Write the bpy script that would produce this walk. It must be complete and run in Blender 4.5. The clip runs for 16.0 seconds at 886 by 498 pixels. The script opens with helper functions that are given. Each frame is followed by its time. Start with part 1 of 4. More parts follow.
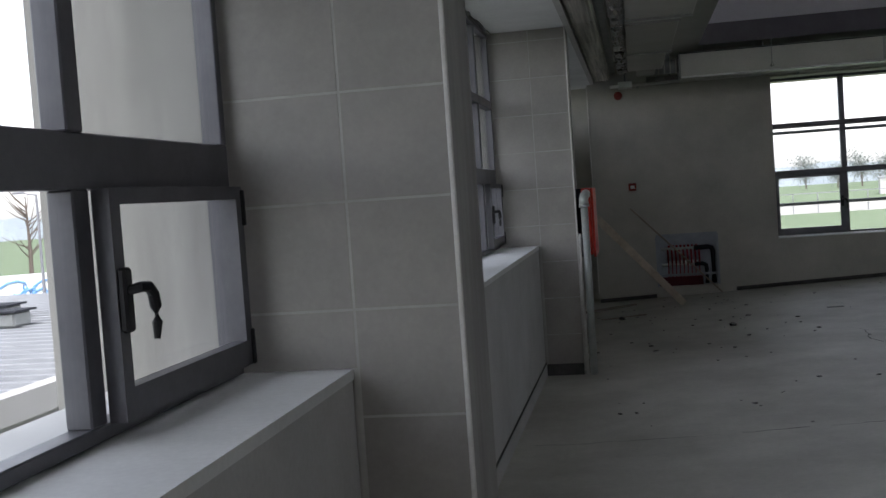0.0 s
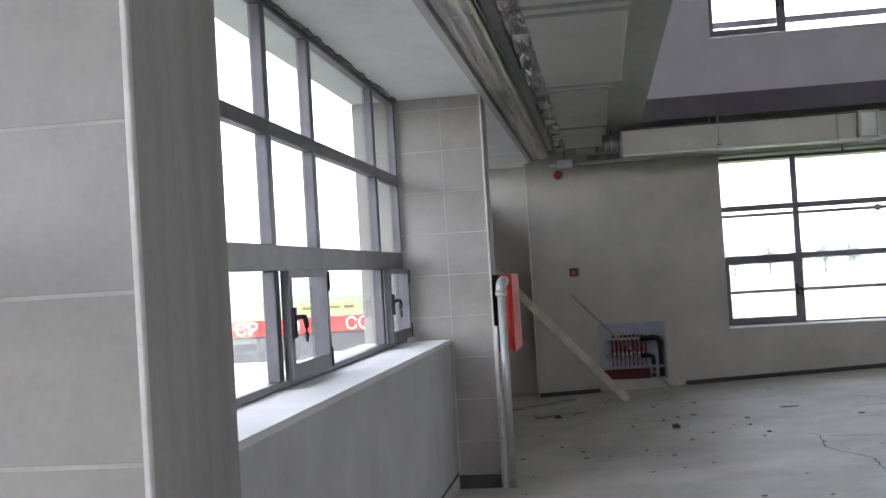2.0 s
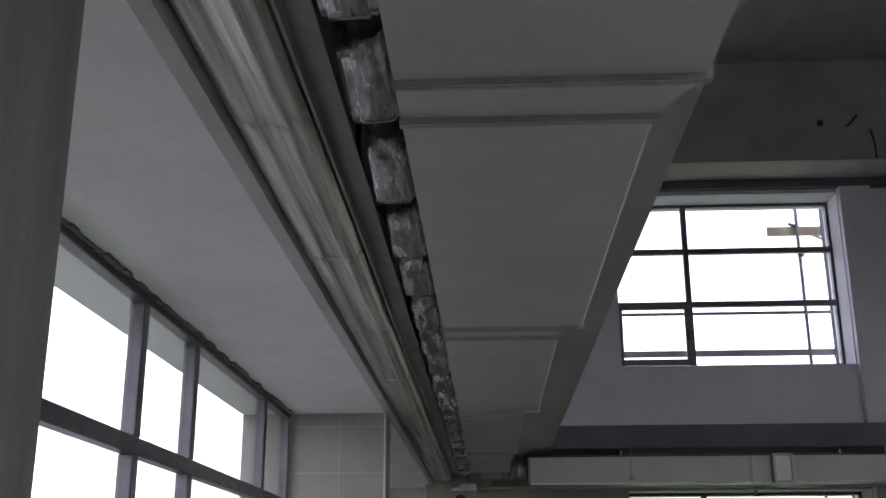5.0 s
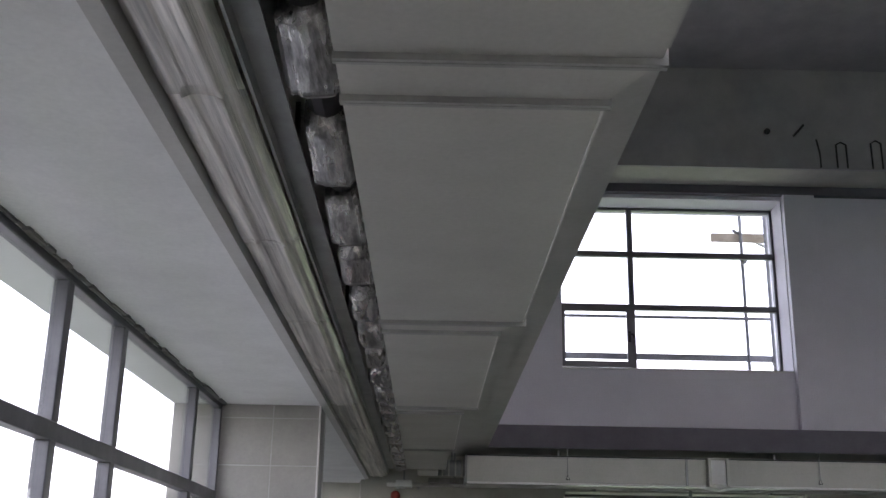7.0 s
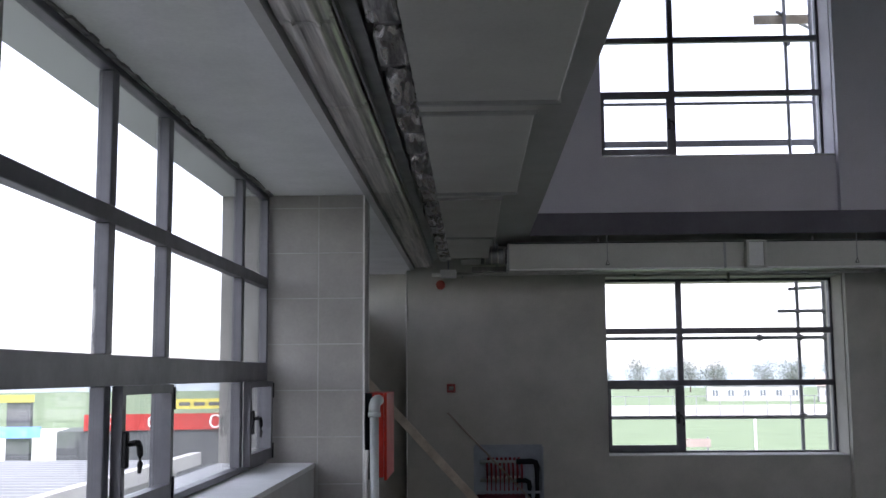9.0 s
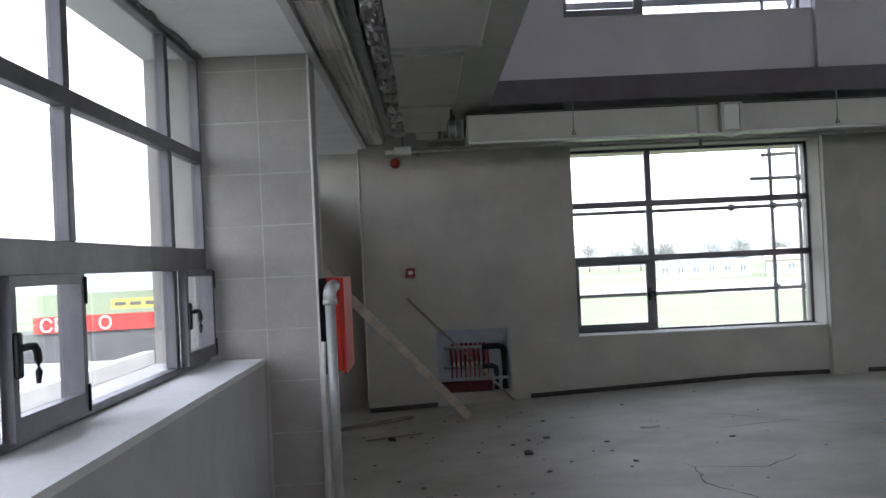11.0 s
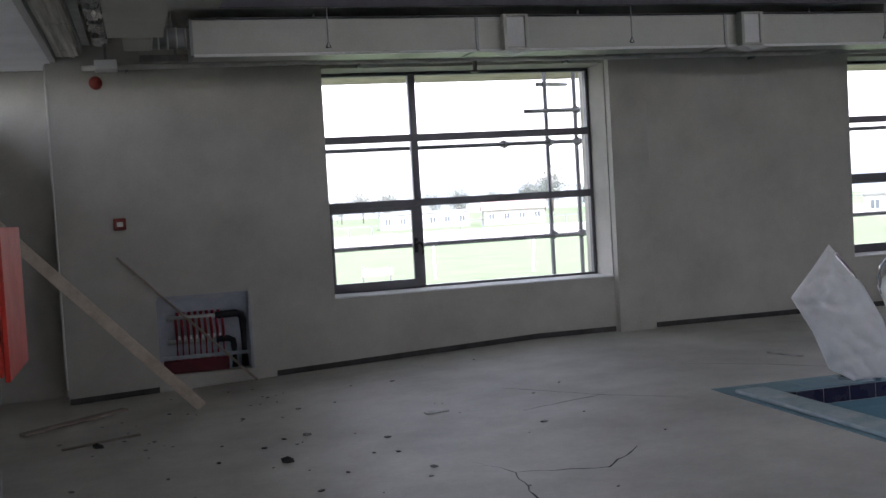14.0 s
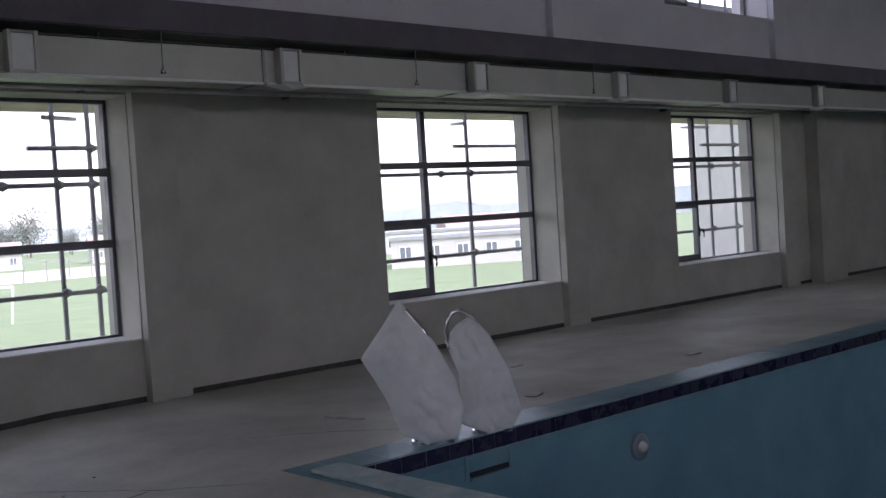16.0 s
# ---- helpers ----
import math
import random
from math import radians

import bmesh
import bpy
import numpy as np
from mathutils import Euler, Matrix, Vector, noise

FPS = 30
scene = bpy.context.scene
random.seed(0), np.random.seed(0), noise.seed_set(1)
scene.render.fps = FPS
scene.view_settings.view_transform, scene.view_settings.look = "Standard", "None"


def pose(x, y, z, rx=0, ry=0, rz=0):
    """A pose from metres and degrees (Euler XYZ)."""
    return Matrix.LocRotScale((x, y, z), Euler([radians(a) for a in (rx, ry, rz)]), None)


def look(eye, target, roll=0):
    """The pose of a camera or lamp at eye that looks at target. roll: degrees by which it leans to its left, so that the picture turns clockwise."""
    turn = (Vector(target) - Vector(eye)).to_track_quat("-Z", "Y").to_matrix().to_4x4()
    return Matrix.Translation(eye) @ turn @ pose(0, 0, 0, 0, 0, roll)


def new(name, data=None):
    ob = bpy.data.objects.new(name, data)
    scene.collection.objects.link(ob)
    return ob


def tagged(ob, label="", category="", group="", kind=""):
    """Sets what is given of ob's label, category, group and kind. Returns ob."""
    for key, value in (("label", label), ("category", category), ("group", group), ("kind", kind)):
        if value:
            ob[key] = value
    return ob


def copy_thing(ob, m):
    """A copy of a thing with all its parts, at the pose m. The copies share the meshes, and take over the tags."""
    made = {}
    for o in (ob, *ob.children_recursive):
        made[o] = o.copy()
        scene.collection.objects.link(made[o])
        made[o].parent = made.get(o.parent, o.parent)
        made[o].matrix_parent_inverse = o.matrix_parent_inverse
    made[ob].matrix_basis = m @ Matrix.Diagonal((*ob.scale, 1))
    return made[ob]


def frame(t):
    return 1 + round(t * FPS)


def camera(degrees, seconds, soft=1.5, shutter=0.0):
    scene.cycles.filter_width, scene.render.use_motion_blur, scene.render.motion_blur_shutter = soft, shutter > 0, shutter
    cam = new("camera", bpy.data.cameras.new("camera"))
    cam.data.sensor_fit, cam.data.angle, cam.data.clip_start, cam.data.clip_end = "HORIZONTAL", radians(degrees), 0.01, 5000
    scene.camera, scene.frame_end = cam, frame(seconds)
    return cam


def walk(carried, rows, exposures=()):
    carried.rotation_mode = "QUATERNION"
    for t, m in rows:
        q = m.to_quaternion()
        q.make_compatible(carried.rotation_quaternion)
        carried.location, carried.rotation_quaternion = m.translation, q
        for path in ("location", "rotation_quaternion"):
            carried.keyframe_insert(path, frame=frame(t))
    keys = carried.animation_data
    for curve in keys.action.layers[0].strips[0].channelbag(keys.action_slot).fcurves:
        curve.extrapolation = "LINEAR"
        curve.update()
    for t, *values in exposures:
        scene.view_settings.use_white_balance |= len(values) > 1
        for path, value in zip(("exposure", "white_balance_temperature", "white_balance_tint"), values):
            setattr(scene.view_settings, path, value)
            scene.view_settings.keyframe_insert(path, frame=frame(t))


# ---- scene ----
cam = camera(45.0, 16.0)
PATH = [
    (0, (0.494, -2.933, 1.439), (0.135, -0.967, 1.34), -4.0),
    (0.5, (0.652, -2.781, 1.414), (0.278, -0.818, 1.328), -2.3),
    (1, (0.749, -2.501, 1.432), (0.439, -0.528, 1.336), -3.0),
    (1.5, (0.785, -2.176, 1.444), (0.553, -0.19, 1.422), -3.3),
    (2, (0.817, -1.813, 1.437), (0.525, 0.164, 1.487), -3.5),
    (2.5, (0.869, -1.579, 1.505), (0.564, 0.395, 1.607), -2.3),
    (3, (0.736, -1.283, 1.512), (0.489, 0.69, 1.723), -2.7),
    (3.5, (0.703, -1.195, 1.56), (0.463, 0.748, 1.961), -0.45),
    (4, (0.7, -1.192, 1.599), (0.508, 0.721, 2.149), 0.7),
    (4.5, (0.686, -1.183, 1.601), (0.562, 0.733, 2.162), 1.0),
    (4.7, (0.698, -1.201, 1.637), (0.597, 0.708, 2.225), 0.1),
    (6.8, (0.723, -1.064, 1.665), (0.735, 0.838, 2.284), 0.9),
    (7, (0.724, -1.063, 1.661), (0.742, 0.847, 2.255), 1.0),
    (7.5, (0.714, -1.165, 1.593), (0.74, 0.757, 2.144), 1.4),
    (8, (0.735, -1.033, 1.641), (0.764, 0.911, 2.108), 1.4),
    (8.5, (0.708, -1.091, 1.579), (0.703, 0.872, 1.964), 0.7),
    (9, (0.741, -1.158, 1.541), (0.684, 0.828, 1.774), -0.4),
    (9.2, (0.704, -1.008, 1.539), (0.653, 0.984, 1.718), -0.6),
    (11.3, (0.639, -0.102, 1.458), (0.714, 1.896, 1.477), -3.8),
    (11.5, (0.608, 0.103, 1.433), (0.78, 2.096, 1.449), -3.8),
    (12, (0.617, 0.498, 1.422), (0.809, 2.488, 1.475), -1.9),
    (12.5, (0.602, 0.799, 1.421), (0.799, 2.789, 1.389), -2.8),
    (13, (0.549, 1.097, 1.442), (0.771, 3.083, 1.383), -3.7),
    (13.5, (0.595, 1.459, 1.424), (0.894, 3.435, 1.366), -3.2),
    (14, (0.665, 1.832, 1.428), (1.199, 3.757, 1.337), -3.3),
    (14.5, (0.577, 2.1, 1.495), (1.328, 3.954, 1.456), -2.6),
    (15, (0.695, 2.448, 1.47), (1.563, 4.25, 1.497), -2.5),
    (15.5, (0.783, 2.72, 1.489), (1.851, 4.411, 1.449), -2.2),
    (16, (0.796, 2.967, 1.503), (2.149, 4.438, 1.436), -3.6),
]
walk(cam, [(t, look(e, g, r)) for t, e, g, r in PATH], exposures=[(0, 1.6, 6350, 16), (0.5, 2.4, 6350, 17), (1.5, 3.1, 6400, 19), (2.0, 3.1, 6400, 20), (3.0, 2.7, 6350, 19), (3.5, 2.5, 6350, 20), (4.5, 2.2, 6350, 22), (7.0, 2.8, 6400, 23), (7.5, 2.85, 6400, 23), (8.0, 2.7, 6400, 23), (9, 2.1, 6150, 21), (12, 2.8, 6350, 20), (13.5, 2.7, 6350, 21), (14.5, 2.3, 6200, 25), (15.5, 2.05, 6200, 26), (16, 2.0, 6200, 27)])

# ---- world, sun, lights ----
world = bpy.data.worlds.new("overcast_sky")
scene.world = world
world.use_nodes = True
wn = world.node_tree.nodes
sky = wn.new("ShaderNodeTexSky")
sky.sky_type = "NISHITA"
sky.sun_disc = False
sky.sun_elevation = radians(52)
sky.sun_rotation = radians(165)
sky.dust_density = 1.5
sky.ozone_density = 1.0
hue = wn.new("ShaderNodeHueSaturation")
hue.inputs["Saturation"].default_value = 0.3
world.node_tree.links.new(sky.outputs[0], hue.inputs["Color"])
world.node_tree.links.new(hue.outputs[0], wn["Background"].inputs[0])
wn["Background"].inputs[1].default_value = 0.15

sun_data = bpy.data.lights.new("sun", "SUN")
sun_data.energy, sun_data.angle, sun_data.color = 1.4, radians(30), (1.0, 0.97, 0.93)
sun = new("sun", sun_data)
sun.matrix_world = look((8, -29.5, 40), (0, 0, 0))


# ---- materials ----
def mat(name, base, dark=None, scale=3.0, rough=0.85, metal=0.0, bump=0.15, fine=60.0, mix=0.5, spec=0.3, stretch=1.0):
    """A surface with broad stains and fine grain at real-world size."""
    m = bpy.data.materials.new(name)
    m.use_nodes = True
    n, l = m.node_tree.nodes, m.node_tree.links
    b = n["Principled BSDF"]
    dark = dark or tuple(c * 0.8 for c in base)
    geo = n.new("ShaderNodeNewGeometry")
    broad = n.new("ShaderNodeTexNoise")
    broad.inputs["Scale"].default_value, broad.inputs["Detail"].default_value, broad.inputs["Roughness"].default_value = scale, 6, 0.65
    grain = n.new("ShaderNodeTexNoise")
    grain.inputs["Scale"].default_value, grain.inputs["Detail"].default_value = fine, 4
    ramp = n.new("ShaderNodeMapRange")
    ramp.inputs[1].default_value, ramp.inputs[2].default_value = 0.35, 0.68
    cmix = n.new("ShaderNodeMix")
    cmix.data_type = "RGBA"
    cmix.inputs[6].default_value, cmix.inputs[7].default_value = (*base, 1), (*dark, 1)
    gm = n.new("ShaderNodeMapRange")
    gm.inputs[3].default_value, gm.inputs[4].default_value = 0.9, 1.08
    scl = n.new("ShaderNodeVectorMath")
    scl.operation = "SCALE"
    sq = n.new("ShaderNodeVectorMath")
    sq.operation = "MULTIPLY"
    sq.inputs[1].default_value = stretch if isinstance(stretch, tuple) else (1, 1, stretch)
    l.new(geo.outputs["Position"], sq.inputs[0])
    l.new(sq.outputs[0], broad.inputs["Vector"])
    l.new((sq if isinstance(stretch, tuple) else geo).outputs[0], grain.inputs["Vector"])
    mul = n.new("ShaderNodeMath")
    mul.operation = "MULTIPLY"
    mul.inputs[1].default_value = mix * 2
    l.new(broad.outputs[0], ramp.inputs[0])
    l.new(ramp.outputs[0], mul.inputs[0])
    l.new(mul.outputs[0], cmix.inputs[0])
    l.new(grain.outputs[0], gm.inputs[0])
    l.new(cmix.outputs[2], scl.inputs[0])
    l.new(gm.outputs[0], scl.inputs["Scale"])
    l.new(scl.outputs[0], b.inputs["Base Color"])
    rr = n.new("ShaderNodeMapRange")
    rr.inputs[3].default_value, rr.inputs[4].default_value = max(0.02, rough - 0.12), min(1, rough + 0.08)
    l.new(broad.outputs[0], rr.inputs[0])
    l.new(rr.outputs[0], b.inputs["Roughness"])
    b.inputs["Metallic"].default_value = metal
    b.inputs["Specular IOR Level"].default_value = spec
    if bump:
        bp = n.new("ShaderNodeBump")
        bp.inputs["Strength"].default_value, bp.inputs["Distance"].default_value = bump, 0.004
        l.new(grain.outputs[0], bp.inputs["Height"])
        l.new(bp.outputs[0], b.inputs["Normal"])
    return m


def glass_mat():
    m = bpy.data.materials.new("window_glass")
    m.use_nodes = True
    n, l = m.node_tree.nodes, m.node_tree.links
    n.remove(n["Principled BSDF"])
    tr, gl, mx, fr, pw = n.new("ShaderNodeBsdfTransparent"), n.new("ShaderNodeBsdfGlossy"), n.new("ShaderNodeMixShader"), n.new("ShaderNodeLayerWeight"), n.new("ShaderNodeMath")
    tr.inputs[0].default_value = (0.96, 0.97, 0.97, 1)
    gl.inputs["Roughness"].default_value = 0.02
    fr.inputs[0].default_value = 0.5
    pw.operation = "POWER"
    pw.inputs[1].default_value = 5.0
    l.new(fr.outputs["Facing"], pw.inputs[0])
    l.new(pw.outputs[0], mx.inputs[0])
    l.new(tr.outputs[0], mx.inputs[1])
    l.new(gl.outputs[0], mx.inputs[2])
    l.new(mx.outputs[0], n["Material Output"].inputs[0])
    return m


M_PLASTER = mat("grey_plaster", (0.50, 0.49, 0.435), (0.40, 0.39, 0.345), 1.6)
M_PIER = mat("streaked_plaster", (0.43, 0.42, 0.39), (0.29, 0.282, 0.26), 4.0, stretch=0.15, mix=0.5)
M_SILLWALL = mat("parapet_plaster", (0.55, 0.55, 0.53), (0.46, 0.46, 0.44), 2.0)
M_WHITE = mat("white_paint", (0.78, 0.79, 0.77), (0.68, 0.69, 0.67), 2.0, bump=0.08)
M_LILAC = mat("upper_wall_paint", (0.76, 0.745, 0.81), (0.69, 0.675, 0.74), 1.2)
M_TILE = mat("wall_tile", (0.335, 0.32, 0.29), (0.265, 0.254, 0.233), 2.6, rough=0.45, bump=0.03, spec=0.4)
M_GROUT = mat("grout", (0.47, 0.46, 0.43), (0.34, 0.33, 0.305), 3.0)
M_TRIM = mat("corner_trim", (0.68, 0.67, 0.63), (0.55, 0.54, 0.5), 8.0, rough=0.5)
M_CONCRETE = mat("screed_floor", (0.64, 0.625, 0.56), (0.45, 0.44, 0.39), 0.8, rough=0.6, bump=0.35, fine=35, mix=0.6)
M_SLAB = mat("slab_underside", (0.52, 0.52, 0.49), (0.44, 0.44, 0.41), 1.5)
M_DARKBAND = mat("dark_edge_beam", (0.17, 0.16, 0.18), (0.13, 0.12, 0.14), 2.0)
M_ROOF = mat("roof_deck_and_beam_shade", (0.44, 0.42, 0.42), (0.35, 0.335, 0.335), 2.0)
M_FRAME = mat("grey_aluminium", (0.15, 0.15, 0.16), (0.12, 0.12, 0.13), 6.0, rough=0.4, metal=0.3, bump=0.02)
M_BLACK = mat("black_plastic", (0.02, 0.02, 0.022), None, 6.0, rough=0.4, bump=0.02)
M_DUCT = mat("coated_duct", (0.50, 0.50, 0.45), (0.44, 0.44, 0.395), 1.5, rough=0.5, metal=0.25, bump=0.03)
M_FLANGE = mat("galvanised_flange", (0.32, 0.33, 0.32), (0.24, 0.25, 0.24), 6.0, rough=0.45, metal=0.6)
M_GLASS = glass_mat()
M_POOL = mat("pool_paint", (0.17, 0.325, 0.39), (0.13, 0.265, 0.335), 1.5, rough=0.5)
M_RIM = mat("pool_rim_tile", (0.16, 0.31, 0.37), (0.12, 0.24, 0.30), 3.0, rough=0.4)
M_COPING = mat("pale_coping", (0.55, 0.60, 0.58), (0.28, 0.42, 0.46), 5.0, rough=0.6)
M_NAVY = mat("navy_tile", (0.025, 0.022, 0.06), (0.018, 0.016, 0.04), 5.0, rough=0.3, bump=0.03)
M_RED = mat("red_enamel", (0.62, 0.05, 0.03), (0.5, 0.035, 0.025), 4.0, rough=0.4, bump=0.03)
M_PIPE = mat("grey_pipe", (0.45, 0.47, 0.45), (0.36, 0.38, 0.36), 5.0, rough=0.4, metal=0.3)
M_WOOD = mat("rough_timber", (0.66, 0.58, 0.47), (0.42, 0.35, 0.27), 5.0, rough=0.85)
M_BAG = mat("white_woven_bag", (0.80, 0.80, 0.79), (0.70, 0.70, 0.69), 6.0, rough=0.7, fine=160)
M_GRASS = mat("grass", (0.16, 0.21, 0.12), (0.13, 0.175, 0.10), 0.3, rough=0.95)
M_SCAF = mat("scaffold_steel", (0.30, 0.30, 0.32), (0.22, 0.22, 0.24), 6.0, rough=0.5, metal=0.6)


# ---- mesh helpers ----
def mesh_ob(name, bm, material, parent=None, label="", smooth=False):
    me = bpy.data.meshes.new(name)
    bm.normal_update()
    bm.to_mesh(me)
    bm.free()
    me.materials.append(material)
    if smooth:
        for p in me.polygons:
            p.use_smooth = True
    ob = new(name, me)
    ob.parent = parent
    if label:
        ob["label"] = label
    return ob


def part(name, bm, material, parent, label="", smooth=False):
    return mesh_ob(name, bm, material, parent, label, smooth)


def structure(ob, label="", category=""):
    return tagged(ob, label, category, kind="structure")


def add_box(bm, x0, x1, y0, y1, z0, z1, bevel=0.0):
    v = [bm.verts.new((x, y, z)) for x in (x0, x1) for y in (y0, y1) for z in (z0, z1)]
    fs = [bm.faces.new([v[i] for i in q]) for q in ((0, 1, 3, 2), (4, 6, 7, 5), (0, 4, 5, 1), (2, 3, 7, 6), (0, 2, 6, 4), (1, 5, 7, 3))]
    if bevel:
        edges = {e for f in fs for e in f.edges}
        bmesh.ops.bevel(bm, geom=list(edges), offset=bevel, segments=1, affect="EDGES", clamp_overlap=True)
    return bm


def boxes(*bs, bevel=0.0):
    bm = bmesh.new()
    for b in bs:
        add_box(bm, *b, bevel=bevel)
    return bm


def tube(points, radius, sides=12):
    """A round bar along points."""
    bm = bmesh.new()
    pts = [Vector(p) for p in points]
    rings = []
    for i, p in enumerate(pts):
        d = (pts[min(i + 1, len(pts) - 1)] - pts[max(i - 1, 0)]).normalized()
        q = d.to_track_quat("Z", "Y")
        r = radius[i] if isinstance(radius, (list, tuple)) else radius
        rings.append([bm.verts.new(p + q @ Vector((r * math.cos(a), r * math.sin(a), 0))) for a in [2 * math.pi * k / sides for k in range(sides)]])
    for a, b in zip(rings, rings[1:]):
        for k in range(sides):
            bm.faces.new((a[k], a[(k + 1) % sides], b[(k + 1) % sides], b[k]))
    bm.faces.new(rings[0][::-1])
    bm.faces.new(rings[-1])
    return bm


def empty(name, m=None):
    ob = new(name)
    if m is not None:
        ob.matrix_world = m
    return ob


# ---- plan ----
W = 11.40            # inner face of the end wall
WG = 11.80           # glazing plane of the end wall
XG = -0.67           # glazing plane of the left wall
SOFFIT, SLAB = 2.76, 3.04
SILL = 0.965
XR, YB, ZR = 24.0, -7.0, 7.7   # right wall, back wall, roof
POOL_X, POOL_Y = 4.25, 8.24
NICHE = (0.73, 1.51, 0.04, 0.72)   # manifold niche: x from, to; z from, to
LEFT_BAYS = ((-5.55, 0.0), (0.46, 6.02))
END_WINDOWS = ((2.28, 2.74, 0.92), (7.76, 2.67, 0.94), (12.84, 2.60, 1.04))   # x, width, place of the mullion
EW_Z0, EW_Z1, UW_Z0, UW_Z1 = 0.59, 2.665, 4.09, 6.25

PZ = 0.055           # height of the pool rim


# screed floor falling gently from the pool towards the windows, with the pool cut out
def floor_z(x):
    return -0.13 + 0.0445 * min(max(x, 0.0), 4.2)


def floor_sheet(bm, xs, y0, y1):
    rows = [[bm.verts.new(p) for p in ((x, y0, floor_z(x)), (x, y1, floor_z(x)), (x, y1, -0.5), (x, y0, -0.5))] for x in xs]
    for a, b in zip(rows, rows[1:]):
        for k in range(4):
            bm.faces.new((a[k], a[(k + 1) % 4], b[(k + 1) % 4], b[k]))
    bm.faces.new(rows[0][::-1])
    bm.faces.new(rows[-1])


fb = bmesh.new()
floor_sheet(fb, (-0.97, 0.0, 4.2, POOL_X), YB, W + 0.60)
floor_sheet(fb, (POOL_X, XR), POOL_Y, W + 0.60)
floor_sheet(fb, (POOL_X, XR), YB, -5.0)
bmesh.ops.recalc_face_normals(fb, faces=fb.faces)
floor = structure(mesh_ob("floor", fb, M_CONCRETE), "dusty grey bare screed floor with cracks and rubble", "floor")

# pool basin and its rim
BX, BY = POOL_X + 0.23, POOL_Y - 0.34
pool = structure(empty("pool"), "empty light blue swimming pool with a navy tile band", "pool")
part("basin", boxes((POOL_X - 0.25, BX, -5.0, BY, -2.2, -0.16), (POOL_X - 0.25, XR, BY, POOL_Y + 0.2, -2.2, -0.16), (POOL_X - 0.25, XR, -5.2, POOL_Y + 0.2, -2.4, -2.2), (POOL_X, XR, -5.2, -5.0, -2.2, -0.16)), M_POOL, pool)
part("rim", boxes((POOL_X, XR, BY + 0.002, POOL_Y, -0.16, 0.004), (POOL_X, BX - 0.002, -5.0, BY, -0.16, 0.004)), M_RIM, pool, "light blue tiled pool rim")
part("coping_board", boxes((POOL_X + 0.05, BX + 0.04, 0.0, BY + 0.12, 0.006, 0.03), bevel=0.006), M_COPING, pool, "chipped pale coping along the pool edge")

# left wall: piers, parapets, lintels
wl = boxes((-1.25, 0, 0.0, 0.46, -0.2, SLAB), (-0.97, 0, 6.02, 6.33, -0.2, SLAB), (-0.97, 0, YB, -5.55, -0.2, SLAB))
for y0, y1 in LEFT_BAYS:
    add_box(wl, -0.97, 0, y0, y1, SOFFIT + 0.02, SLAB)
    structure(mesh_ob("wall_parapet", boxes((-0.97, -0.33, y0, y1, -0.2, SILL - 0.03)), M_SILLWALL), "smooth grey plaster parapet under the window", "parapet")
add_box(wl, -0.97, 0, 6.33, 11.85, SOFFIT + 0.02, SLAB)
# unseen wall of the last bay, raised to hold light off the recess
add_box(wl, -0.97, -0.64, 6.33, 11.85, -0.2, 2.34)
structure(mesh_ob("wall_left", wl, M_PIER), "unpainted grey plaster wall with deep window bays", "wall")
for y0, y1 in LEFT_BAYS + ((6.33, 11.85),):
    structure(mesh_ob("ceiling_soffit", boxes((-0.97, 0.0, y0, y1, SOFFIT, SOFFIT + 0.02)), M_WHITE), "white painted soffit over the window bay", "soffit")
for y0, y1 in LEFT_BAYS:
    structure(mesh_ob("window_sill", boxes((-0.97, -0.325, y0, y1, SILL - 0.03, SILL)), M_WHITE), "dusty white plastered window sill", "sill")
structure(mesh_ob("wall_recess", boxes((-0.97, -0.05, 11.85, 12.1, -0.2, SLAB)), M_PLASTER), "plain plaster return beside the end wall", "wall")

# end wall with two rows of windows
def end_wall(z0, z1, wz0, wz1, name, material, label):
    bm = bmesh.new()
    xs = [-0.05]
    for x, ww, _ in END_WINDOWS:
        xs += [x, x + ww]
    xs.append(XR)
    for i in range(0, len(xs), 2):
        if i == 0 and z0 < 0:
            a, b, c, d = NICHE
            add_box(bm, xs[0], a, W, W + 0.60, z0, z1)
            add_box(bm, b, xs[1], W, W + 0.60, z0, z1)
            add_box(bm, a, b, W, W + 0.60, d, z1)
            add_box(bm, a, b, W, W + 0.60, z0, c)
            add_box(bm, a, b, W + 0.14, W + 0.60, c, d)
        else:
            add_box(bm, xs[i], xs[i + 1], W, W + 0.60, z0, z1)
    for x, ww, _ in END_WINDOWS:
        add_box(bm, x, x + ww, W, W + 0.60, z0, wz0)
        add_box(bm, x, x + ww, W, W + 0.60, wz1, z1)
    return structure(mesh_ob(name, bm, material), label, "wall")


end_wall(-0.2, SLAB, EW_Z0, EW_Z1, "wall_end", M_PLASTER, "grey plastered end wall with large windows")
end_wall(SLAB, ZR, UW_Z0, UW_Z1, "wall_end_upper", M_LILAC, "pale painted upper end wall with clerestory windows")
# unseen right wall, with one upper opening added for fill light
rw = boxes((XR, XR + 0.3, YB, W + 0.60, -2.4, 0.8), (XR, XR + 0.3, YB, W + 0.60, 6.1, ZR), (XR, XR + 0.3, YB, W + 0.60, 2.9, 3.6))
for i in range(5):
    y = YB + (W + 0.60 - YB - 0.6) * i / 4
    for z0, z1 in ((0.8, 2.9), (3.6, 6.1)):
        add_box(rw, XR, XR + 0.3, y, y + (0.6 if i == 4 else 3.7 if z0 > 3 and i == 0 else (W + 0.60 - YB - 0.6) / 4), z0, z1)
